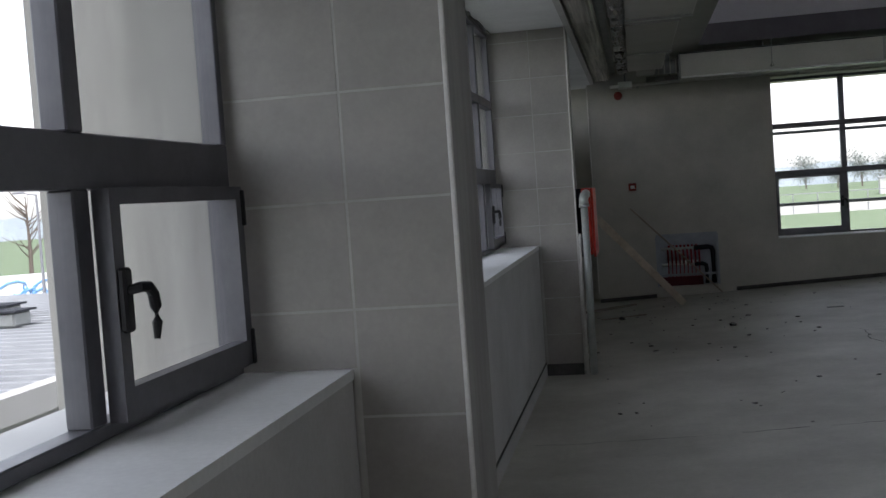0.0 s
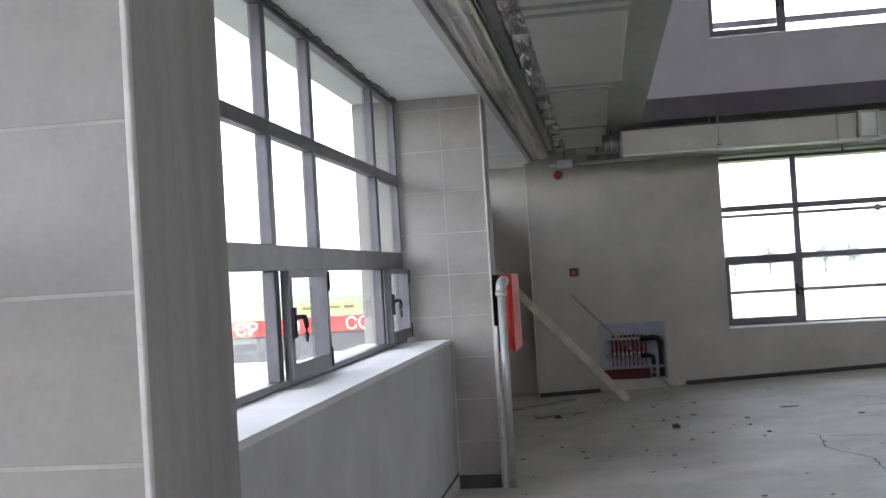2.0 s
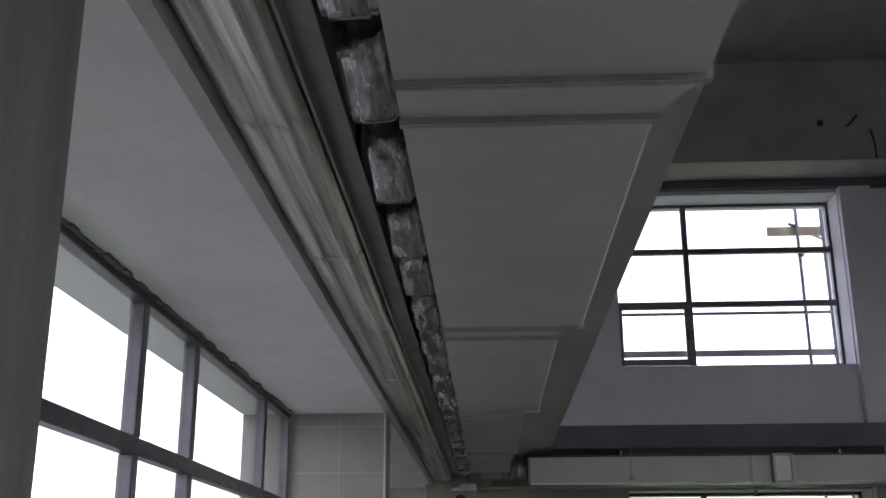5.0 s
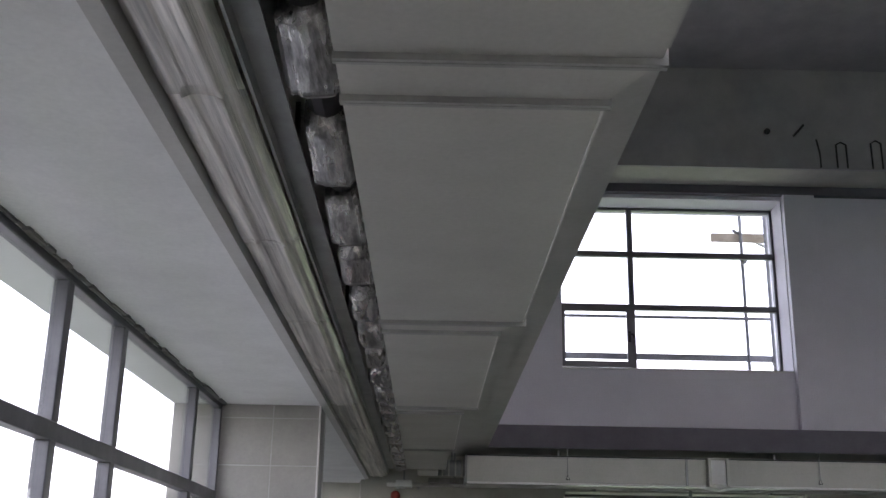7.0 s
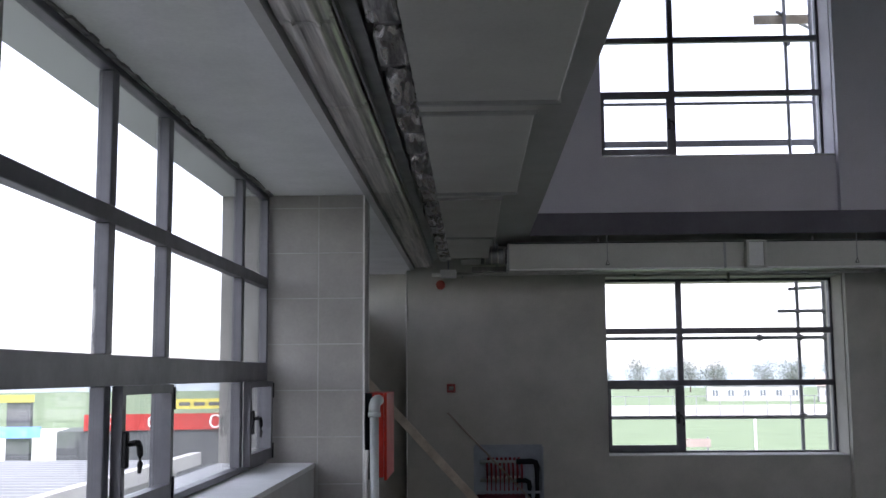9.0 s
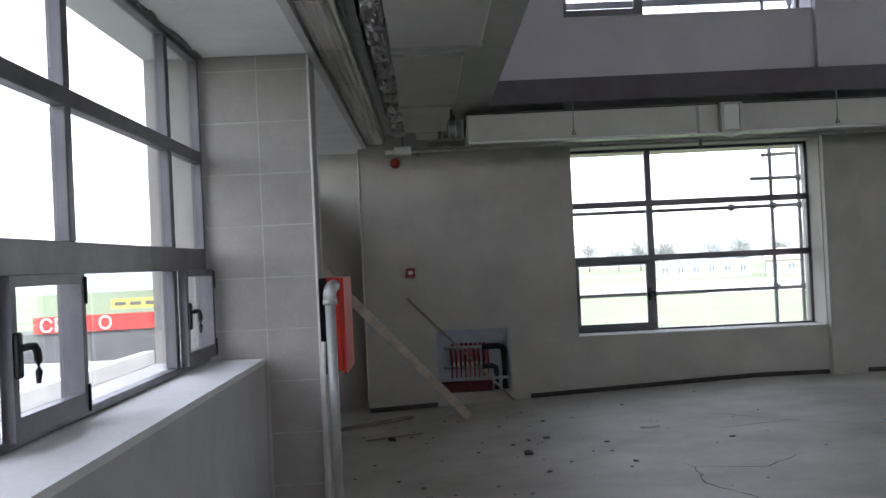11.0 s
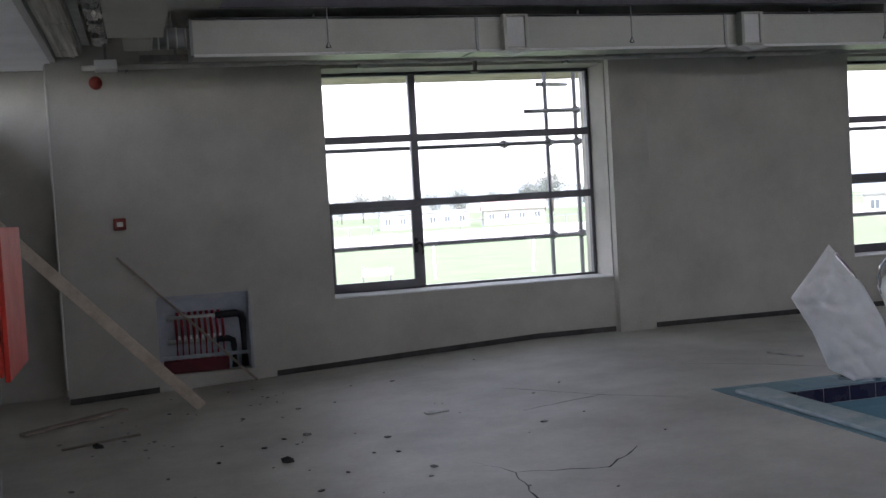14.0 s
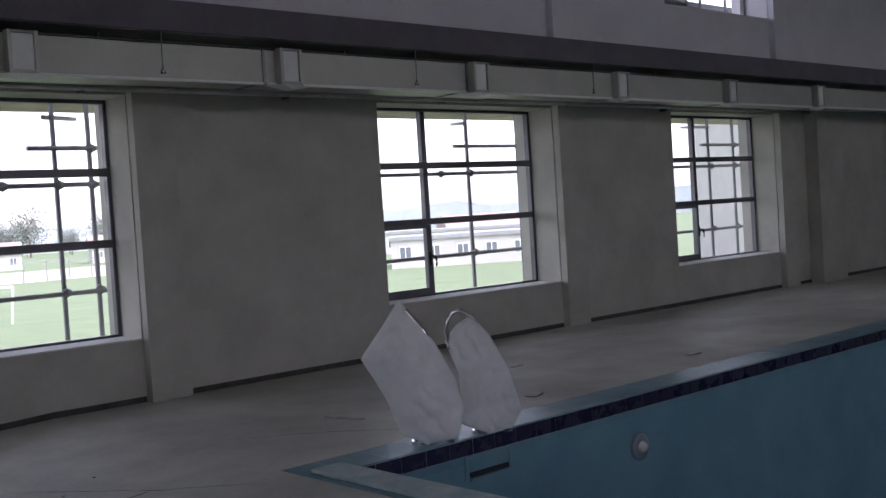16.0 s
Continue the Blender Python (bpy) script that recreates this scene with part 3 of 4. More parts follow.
part("valve", joined(tube([(3.69, 11.28, 2.69), (3.69, 11.28, 2.58)], 0.02, 10), boxes((3.65, 3.73, 11.26, 11.30, 2.585, 2.60), bevel=0.004)), M_TAPE, cw, "dull metal drain valve")
jb = thing("junction_box", "white box fixed at the top of the end wall", "box")
part("box_body", boxes((0.36, 0.54, 11.0, 11.24, 2.65, 2.73), bevel=0.008), M_DIFF, jb)
part("box_bracket", boxes((0.44, 0.46, 11.1, 11.12, 2.73, SLAB)), M_FLANGE, jb)
gt = thing("wall_trunking", "dark grey trunking above the end wall pipe", "trunking")
part("trunking_body", boxes((0.72, 9.0, 11.0, 11.12, 2.70, 2.76), bevel=0.004), M_TAPE, gt)
for i in range(5):
    part("hanger", boxes((1.0 + 1.8 * i, 1.02 + 1.8 * i, 11.05, 11.07, 2.76, SLAB)), M_FLANGE, gt)

# ---- fire hose cabinet, standpipe, call points ----
cab = thing("hose_cabinet", "red steel fire hose cabinet on the pier", "cabinet")
part("cabinet_body", boxes((0.003, 0.125, 6.09, 6.75, 0.86, 1.42), bevel=0.006), M_RED, cab)
part("cabinet_door", boxes((0.127, 0.147, 6.10, 6.74, 0.84, 1.42), bevel=0.004), M_RED, cab)
# black sheet in place of the shadowed gap at the cabinet's side
part("gap_shade", boxes((0.002, 0.05, 6.072, 6.088, 0.85, 1.42)), M_INSUL_SHADE, cab, "black sheet painting the shaded gap beside the cabinet")
sp2 = thing("standpipe", "grey riser pipe with an elbow feeding the hose cabinet", "pipe")
part("riser", tube([(0.075, 5.97, -0.13), (0.075, 5.97, 1.30)], 0.03, 16), M_PIPE, sp2, smooth=True)
part("elbow", tube([(0.075, 5.97, 1.29), (0.075, 5.972, 1.33), (0.082, 5.99, 1.362), (0.09, 6.03, 1.372), (0.09, 6.095, 1.372)], 0.038, 16), M_PIPE, sp2, smooth=True)
part("collar", tube([(0.075, 5.97, 1.265), (0.075, 5.97, 1.295)], 0.042, 16), M_PIPE, sp2, smooth=True)
part("conduit", tube([(0.022, 5.96, -0.13), (0.02, 5.965, 0.8), (0.025, 5.98, 1.05)], 0.014, 8), M_TRIM, sp2, "thin pale conduit beside the riser", smooth=True)
si = thing("fire_siren", "round red alarm siren high on the end wall", "siren")
part("siren_body", tube([(0.35, W - 0.001, 2.585), (0.35, W - 0.05, 2.585), (0.35, W - 0.075, 2.585)], [0.055, 0.055, 0.03], 18), mat("dull_red_plastic", (0.30, 0.05, 0.035), None, 5.0, rough=0.5), si, smooth=True)
cp = thing("call_point", "small red fire call point with a white plate", "call point")
part("call_box", boxes((0.415, 0.515, W - 0.04, W - 0.001, 1.33, 1.43), bevel=0.005), mat("dark_red", (0.25, 0.03, 0.02), None, 5.0, rough=0.4), cp)
part("call_plate", boxes((0.44, 0.492, W - 0.046, W - 0.041, 1.36, 1.40)), M_DIFF, cp, "white press plate")

# ---- heating manifold in its niche ----
man = thing("heating_manifold", "floor heating manifold with red pipes in a wall niche", "manifold")
a, b, c, d = NICHE
part("back_plate", boxes((a + 0.004, b - 0.004, W + 0.125, W + 0.136, c + 0.004, d - 0.004)), M_BACK, man)
part("cabinet_frame", boxes((a, b, W - 0.008, W + 0.002, d - 0.015, d + 0.012), (a - 0.012, a + 0.012, W - 0.008, W + 0.002, c, d - 0.015), (b - 0.012, b + 0.012, W - 0.008, W + 0.002, c, d - 0.015)), M_BACK, man)
for z in (d - 0.19, d - 0.40):
    part("header_pipe", tube([(a + 0.06, W + 0.06, z), (b - 0.30, W + 0.06, z)], 0.022, 12), M_PIPE, man, smooth=True)
    for i in range(8):
        part("valve_cap", tube([(a + 0.16 + 0.05 * i, W + 0.06, z + 0.02), (a + 0.16 + 0.05 * i, W + 0.06, z + 0.05)], 0.015, 8), M_DIFF if z < 0.4 else M_REDPIPE, man)
for i in range(9):
    x = a + 0.14 + 0.05 * i
    part("loop_pipe", tube([(x, W + 0.055, d - 0.19), (x + 0.004, W + 0.03, d - 0.32), (x, W + 0.045, c + 0.10), (x, W + 0.05, c + 0.006)], 0.0135, 8), M_REDPIPE, man, smooth=True)
part("supply_pipe", tube([(b - 0.30, W + 0.06, d - 0.19), (b - 0.12, W + 0.06, d - 0.185), (b - 0.075, W + 0.06, d - 0.20), (b - 0.06, W + 0.06, d - 0.25), (b - 0.06, W + 0.06, c + 0.02)], 0.033, 12), M_INSUL_SHADE, man, "black insulated supply pipe", smooth=True)
part("return_pipe", tube([(b - 0.30, W + 0.05, d - 0.40), (b - 0.20, W + 0.05, d - 0.40), (b - 0.155, W + 0.05, d - 0.42), (b - 0.15, W + 0.05, d - 0.47), (b - 0.15, W + 0.05, c + 0.02)], 0.028, 12), M_INSUL_SHADE, man, "black insulated return pipe", smooth=True)
part("cross_rail", boxes((a + 0.01, b - 0.01, W - 0.004, W + 0.012, c + 0.135, c + 0.165)), M_BACK, man)
part("base_apron", boxes((a + 0.02, b - 0.2, W + 0.03, W + 0.10, c + 0.004, c + 0.12), bevel=0.006), mat("dark_red_pipe", (0.13, 0.014, 0.022), (0.07, 0.01, 0.014), 5.0, rough=0.5), man, "dark red pipes bundled under the rail")


# dim brown board; on the batten it paints in the shadow above the niche
M_BOARD = mat("dimmed_board", (0.36, 0.31, 0.26), (0.22, 0.19, 0.16), 5.0, rough=0.9)


def plank(name, p0, p1, width, thick, label, spin=0.0, material=M_WOOD):
    """A sawn board from p0 to p1."""
    p0, p1 = Vector(p0), Vector(p1)
    n = (p1 - p0).length
    bm = boxes((-width / 2, width / 2, -thick / 2, thick / 2, 0, n), bevel=0.003)
    ob = mesh_ob(name, bm, material)
    ob.matrix_world = Matrix.Translation(p0) @ (p1 - p0).to_track_quat("Z", "Y").to_matrix().to_4x4() @ pose(0, 0, 0, 0, 0, spin)
    return tagged(ob, label, "timber")


plank("timber_prop", (1.00, 10.33, -0.065), (-0.50, 9.31, 1.68), 0.085, 0.035, "dusty sawn plank leaning from the floor to the side wall", 70)
plank("timber_batten", (1.53, 11.27, -0.05), (0.42, 11.375, 1.10), 0.035, 0.02, "thin batten leaning across the manifold niche, colour darkened for shadow", material=M_BOARD)
plank("floor_lath", (0.02, 9.50, floor_z(0.02) + 0.009), (0.54, 9.63, floor_z(0.54) + 0.009), 0.03, 0.014, "thin lath lying on the screed floor", material=M_BOARD)
plank("floor_lath", (-0.30, 10.2, floor_z(0) + 0.012), (0.42, 10.75, floor_z(0.42) + 0.012), 0.09, 0.02, "board lying on the floor by the end wall", material=M_BOARD)

# ---- pool details ----
navy = {}
def navy_tile(x0, y0, x1, y1):
    dx = max(x1 - x0, y1 - y0)
    if dx not in navy:
        navy[dx] = part("navy_tile", boxes((0.003, dx - 0.003, -0.008, 0, 0.002, 0.102), bevel=0.002), M_NAVY, pool)
        t = navy[dx]
    else:
        t = new("navy_tile", navy[dx].data)
        t.parent = pool
    return t


for i in range(66):
    navy_tile(0, 0, 0.2, 0).matrix_world = pose(BX + 0.2 * i, BY - 0.002, -0.106)
for i in range(30):
    navy_tile(0, 0, 0.2, 0).matrix_world = pose(BX + 0.002, BY - 0.2 * (i + 1), -0.106, 0, 0, 90)
part("navy_bed", boxes((BX, BX + 13.2, BY - 0.003, BY + 0.001, -0.108, -0.001)), M_COPING, pool)
for i in range(40):
    t = part("rim_joint", boxes((BX + 0.33 * i, BX + 0.33 * i + 0.004, BY + 0.01, POOL_Y - 0.01, 0.004, 0.0052)), M_COPING, pool)
sk = part("skimmer", boxes((5.40, 5.43, BY - 0.012, BY - 0.001, -0.27, -0.115), (5.80, 5.83, BY - 0.012, BY - 0.001, -0.27, -0.115), (5.43, 5.80, BY - 0.012, BY - 0.001, -0.135, -0.115), (5.43, 5.80, BY - 0.03, BY - 0.001, -0.27, -0.25)), M_POOL, pool, "blue skimmer opening in the pool wall")
part("skimmer_mouth", boxes((5.432, 5.798, BY - 0.006, BY - 0.001, -0.215, -0.137)), M_RIM, sk)
part("skimmer_slot", boxes((5.432, 5.798, BY - 0.008, BY - 0.001, -0.249, -0.217)), M_INSUL_SHADE, sk, "dark skimmer slot")
inl = part("inlet", tube([(7.2, BY - 0.001, -0.39), (7.2, BY - 0.02, -0.39), (7.2, BY - 0.03, -0.39)], [0.10, 0.10, 0.085], 24), M_BACK, pool, "round grey inlet ring in the pool wall", smooth=True)
part("nozzle", tube([(7.2, BY - 0.03, -0.39), (7.2, BY - 0.06, -0.39)], [0.045, 0.03], 16), M_DIFF, inl, "white inlet nozzle", smooth=True)


# pool ladder with its rails wrapped in white plastic
ladder = thing("pool_ladder", "chrome pool ladder rails still in their wrapping", "ladder")
for bx, by, sc in ((5.335, 7.908, 1.055), (5.75, 7.834, 0.90)):
    pts = [(bx + 0.74 * u * sc, by - 0.67 * u * sc, PZ + 0.005 + z * sc) for u, z in ((-0.22, 0.0), (-0.27, 0.30), (-0.34, 0.58), (-0.31, 0.76), (-0.24, 0.80), (-0.15, 0.68), (-0.05, 0.48), (0.0, 0.26), (-0.01, 0.0))]
    part("rail", tube(pts, 0.018, 12), M_CHROME, ladder, smooth=True)
    for p in (pts[0], pts[-1]):
        part("rail_foot", tube([p, (p[0], p[1], PZ + 0.027)], 0.04, 16), M_CHROME, ladder)


def wrapped(name, base, outline, seed, label):
    """A slack plastic sack round a rail: an outline in the upright plane, puffed out and creased."""
    right = Vector((0.74, -0.67, 0))
    out = Vector((-0.67, -0.74, 0))
    n, m = 44, 30
    bm = bmesh.new()
    pts = [Vector(p) * 1.055 for p in outline]
    left = [p for p in pts[: len(pts) // 2 + 1]]
    rightside = [pts[0]] + pts[: len(pts) // 2 - 1: -1]

    def along(poly, f):
        ls = [(b - a).length for a, b in zip(poly, poly[1:])]
        d = f * sum(ls)
        for (a, b), l in zip(zip(poly, poly[1:]), ls):
            if d <= l:
                return a.lerp(b, d / l)
            d -= l
        return poly[-1]

    grids = []
    for side in (1, -1):
        g = []
        for i in range(n + 1):
            a, b = along(left, i / n), along(rightside, i / n)
            row = []
            for j in range(m + 1):
                p = a.lerp(b, j / m)
                f = math.sin(math.pi * j / m) ** 0.6 * min(1.0, 3.5 * i / n) ** 0.7
                w = noise.noise((p.x * 5 + seed, p.y * 4, seed)) * 0.045 + noise.noise((p.x * 14, p.y * 6 + seed, seed)) * 0.010
                w += 0.035 * abs(noise.noise((p.x * 8 - p.y * 6, p.y * 2.5 + p.x * 5, seed + 9))) - 0.025 * max(0.0, 1 - abs(noise.noise((p.x * 5 + p.y * 5, p.y * 4 - p.x * 3, seed + 5))) * 6) - 0.03 * math.exp(-((p.y - 0.2 - 0.25 * p.x) / 0.02) ** 2)
                depth = side * f * (0.075 + (w if side > 0 else 0.3 * w))
                row.append(bm.verts.new(Vector(base) + right * (p.x + 0.02 * noise.noise((i * 0.4, j * 0.3, seed)) * f) + Vector((0, 0, p.y)) + out * depth))
            g.append(row)
        grids.append(g)
        for i in range(n):
            for j in range(m):
                q = (g[i][j], g[i][j + 1], g[i + 1][j + 1], g[i + 1][j])
                bm.faces.new(q if side > 0 else q[::-1])
    bmesh.ops.remove_doubles(bm, verts=bm.verts, dist=0.002)
    bmesh.ops.recalc_face_normals(bm, faces=bm.faces)
    ob = mesh_ob(name, bm, M_BAG, smooth=True)
    return tagged(ob, label, "plastic wrap", "wrapped ladder rails")


wrapped("plastic_wrap", (5.335, 7.908, PZ + 0.006), [(-0.28, 0.87), (-0.40, 0.70), (-0.53, 0.53), (-0.40, 0.30), (-0.31, 0.06), (-0.16, 0.0), (0.03, 0.02), (0.07, 0.20), (0.03, 0.38), (-0.08, 0.60)], 3.1, "white woven plastic sack draped over a ladder rail")
wrapped("plastic_wrap", (5.75, 7.834, PZ + 0.006), [(-0.19, 0.73), (-0.29, 0.67), (-0.36, 0.58), (-0.28, 0.36), (-0.29, 0.06), (-0.12, 0.0), (0.02, 0.0), (0.09, 0.13), (0.03, 0.38), (-0.08, 0.60)], 8.4, "shorter white plastic sack on the second ladder rail")
arc = mesh_ob("steel_hoop", tube([(5.49, 8.06, 0.62), (5.475, 8.07, 0.74), (5.485, 8.06, 0.81), (5.51, 8.04, 0.855), (5.55, 8.005, 0.865), (5.60, 7.965, 0.82), (5.64, 7.93, 0.74)], 0.014, 10), M_CHROME, smooth=True)
arc.parent = ladder

pool.location.z = PZ

# hooks and loose cable loops on the roof fascia
M_CABLE = mat("dark_cable", (0.05, 0.045, 0.045), None, 6.0, rough=0.7)
hook = thing("roof_hook", "small dark steel hook on the roof fascia", "hook", group="roof hooks")
part("hook_bar", tube([(5.0, 10.698, 6.82), (5.05, 10.66, 6.87), (5.12, 10.65, 6.95)], 0.014, 8), M_CABLE, hook)
plate = thing("fixing_plate", "small dark fixing plate on the roof fascia", "plate")
part("plate_body", tube([(4.69, 10.699, 6.87), (4.69, 10.67, 6.87)], 0.035, 12), M_CABLE, plate)
for x, w, h in ((5.30, 0.0, 0.36), (5.56, 0.06, 0.33), (5.98, 0.06, 0.36)):
    loop = thing("cable_loop", "thin dark cable hanging down the roof fascia", "cable", group="cables on the fascia")
    pts = [(x - w, 10.688, 6.42), (x - w, 10.688, 6.42 + h * 0.9), (x, 10.688, 6.42 + h), (x + w, 10.688, 6.42 + h * 0.9), (x + w, 10.688, 6.42)]
    part("cable", tube(pts if w else [(x - 0.03, 10.688, 6.42 + h), (x, 10.688, 6.6), (x, 10.688, 6.42)], 0.011, 6), M_CABLE, loop)

# ---- dirt, cracks and rubble on the floor ----
def crack(points, width, seed):
    bm = bmesh.new()
    r = random.Random(seed)
    pts = []
    for (xa, ya), (xb, yb) in zip(points, points[1:]):
        n = max(2, int(math.hypot(xb - xa, yb - ya) / 0.07))
        pts += [(xa + (xb - xa) * i / n + r.uniform(-0.012, 0.012), ya + (yb - ya) * i / n + r.uniform(-0.012, 0.012)) for i in range(n)]
    pts.append(points[-1])
    prev = None
    for i, (x, y) in enumerate(pts):
        a, b = pts[max(i - 1, 0)], pts[min(i + 1, len(pts) - 1)]
        d = Vector((b[0] - a[0], b[1] - a[1])).normalized()
        w = width * r.uniform(0.3, 1.0) * min(1, 4 * (i + 1) / len(pts), 4 * (len(pts) - i) / len(pts))
        cur = [bm.verts.new((x - d.y * s * w, y + d.x * s * w, floor_z(x) + 0.002)) for s in (-1, 1)]
        if prev:
            bm.faces.new((prev[0], cur[0], cur[1], prev[1]))
        prev = cur
    return structure(mesh_ob("floor_crack", bm, M_DIRT_STRIPS), "dark ragged crack in the screed", "crack")


crack([(-0.3, 3.55), (0.9, 3.53)], 0.004, 1)
crack([(1.02, 3.54), (1.42, 3.57)], 0.008, 2)
crack([(1.55, 3.56), (2.05, 3.60), (3.4, 3.62)], 0.008, 3)
crack([(2.33, 7.46), (2.45, 7.1), (2.38, 6.6), (2.6, 6.0), (2.55, 5.2)], 0.007, 4)
crack([(2.45, 7.1), (2.9, 6.9), (3.2, 7.2)], 0.008, 5)
crack([(3.1, 9.4), (3.6, 8.6), (4.06, 8.06)], 0.007, 6)
crack([(3.6, 8.6), (3.0, 8.5)], 0.008, 7)
crack([(4.6, 9.3), (5.1, 8.9), (5.6, 8.3)], 0.006, 8)

def chunk(r, s):
    bm = bmesh.new()
    bmesh.ops.create_icosphere(bm, subdivisions=1, radius=s)
    for v in bm.verts:
        v.co *= r.uniform(0.6, 1.2)
        v.co.z *= 0.45
    return bm


rr = random.Random(11)
M_RUBBLE = mat("rubble", (0.34, 0.33, 0.31), (0.12, 0.115, 0.11), 14.0)
kinds = []
for i in range(4):
    ob = tagged(mesh_ob("rubble", chunk(rr, 0.015 + 0.005 * i), (M_RUBBLE, M_DIRT_STRIPS, M_RUBBLE, M_RUBBLE)[i]), "small crumb of mortar on the screed floor", "rubble", "rubble on the floor")
    ob.location = (0.7 + 0.3 * i, 8.2 + 0.2 * i, floor_z(0.7 + 0.3 * i) + 0.004)
    kinds.append(ob)
for i in range(110):
    src = kinds[rr.randrange(4)]
    x, y = (rr.uniform(0.15, 3.6), rr.uniform(3.6, 10.9)) if i % 3 else (rr.uniform(-0.2, 1.6), rr.uniform(6.2, 11.0))
    ob = copy_thing(src, pose(x, y, floor_z(x) + 0.004, 0, 0, rr.uniform(0, 360)))
    s = rr.uniform(0.35, 1.0)
    ob.scale = (s, s, s * 0.8)
M_CARD = mat("pale_scrap", (0.6, 0.6, 0.57), (0.42, 0.41, 0.39), 8.0)
for x, y, w, h, r in ((2.50, 8.85, 0.17, 0.05, 8), (6.81, 8.57, 0.16, 0.09, 20), (9.11, 8.69, 0.18, 0.08, 5), (5.45, 9.2, 0.34, 0.03, -72), (7.86, 9.75, 0.16, 0.05, 10)):
    ob = tagged(mesh_ob("tile_scrap", boxes((-w / 2, w / 2, -h / 2, h / 2, 0, 0.012), bevel=0.003), M_CARD), "broken pale tile scrap on the floor", "scrap", "scraps by the pool")
    ob.matrix_world = pose(x, y, floor_z(x) + 0.001, 0, 0, r)
ob = tagged(mesh_ob("rubble_lump", chunk(rr, 0.05), M_DIRT_STRIPS), "dark lump of debris on the floor", "rubble")
ob.location = (1.39, 8.15, floor_z(1.39) + 0.01)
ob = tagged(mesh_ob("rubble_lump", chunk(rr, 0.055), M_DIRT_STRIPS), "dark lump of debris on the floor", "rubble")
ob.location = (0.26, 9.42, floor_z(0.26) + 0.012)

# ---- outside: scaffolding, pitch, buildings, trees ----
structure(mesh_ob("ground", boxes((-500, 700, -500, 900, -4.3, -4.0)), M_GRASS), "flat green ground round the building", "ground")
M_ASPH = mat("asphalt", (0.10, 0.10, 0.105), (0.075, 0.075, 0.08), 0.4)
structure(mesh_ob("road", boxes((-60, -4, -60, 52, -3.998, -3.97)), M_ASPH), "grey asphalt yard beside the building", "road")


def scaffold(x0, dx, label):
    sc = thing("scaffold", label, "scaffolding", group="scaffold bays")
    for x, y in ((x0, 12.4), (x0 + dx, 12.4)):
        part("standard", tube([(x, y, -4.0), (x, y, 8.0)], 0.024, 8), M_SCAF, sc)
    for y, z in ((12.35, 1.97), (12.35, 0.99), (12.35, 4.97)):
        part("ledger", tube([(x0 - 3.0, y, z), (x0 + 2.4, y, z)], 0.022, 8), M_SCAF, sc)
    part("guard_rail", tube([(x0 - 0.26, 12.36, 2.30), (x0 + 1.3, 12.36, 2.30)], 0.022, 8), M_SCAF, sc)
    for z in (2.62, 4.28, 6.2):
        part("transom", tube([(x0 - 0.12, 12.3, z - 0.05), (x0 + 0.62, 13.3, z + 0.05)], 0.022, 8), M_SCAF, sc)
    for x, y, z in ((x0, 12.35, 1.97), (x0 + dx, 12.37, 2.30), (x0, 12.35, 1.0), (x0 + dx, 12.37, 1.97), (x0 + dx, 12.37, 1.0), (x0 - 0.5, 12.35, 1.97), (x0, 12.35, 4.25), (x0, 12.35, 5.75), (x0 + dx, 12.37, 4.4)):
        part("coupler", tube([(x - 0.04, y, z), (x, y, z), (x + 0.04, y, z)], [0.03, 0.048, 0.03], 8), M_SCAF, sc)
    for z in (2.72, 6.8):
        part("deck_board", boxes((x0 - 3.0, x0 + 2.4, 12.45, 13.2, z, z + 0.045)), M_WOOD, sc)
    part("toe_board", boxes((x0 - 3.0, x0 + 2.4, 12.40, 12.43, 4.42, 4.50)), M_SCAF, sc)
    part("catch_board", boxes((x0 - 0.38, x0 + 0.5, 12.44, 12.47, 6.04, 6.16)), M_WOOD, sc)
    return sc


for x, dx in ((4.80, 0.33), (9.97, 0.90), (15.2, 0.7)):
    scaffold(x, dx, "steel tube scaffolding with boards outside the end wall")

# leaf colour paled towards grey to paint in the haze of distance
M_LEAF = mat("haze_paled_leaves", (0.20, 0.22, 0.20), (0.16, 0.18, 0.165), 2.0)
M_BARK = mat("bark", (0.16, 0.13, 0.11), (0.1, 0.08, 0.07), 4.0)


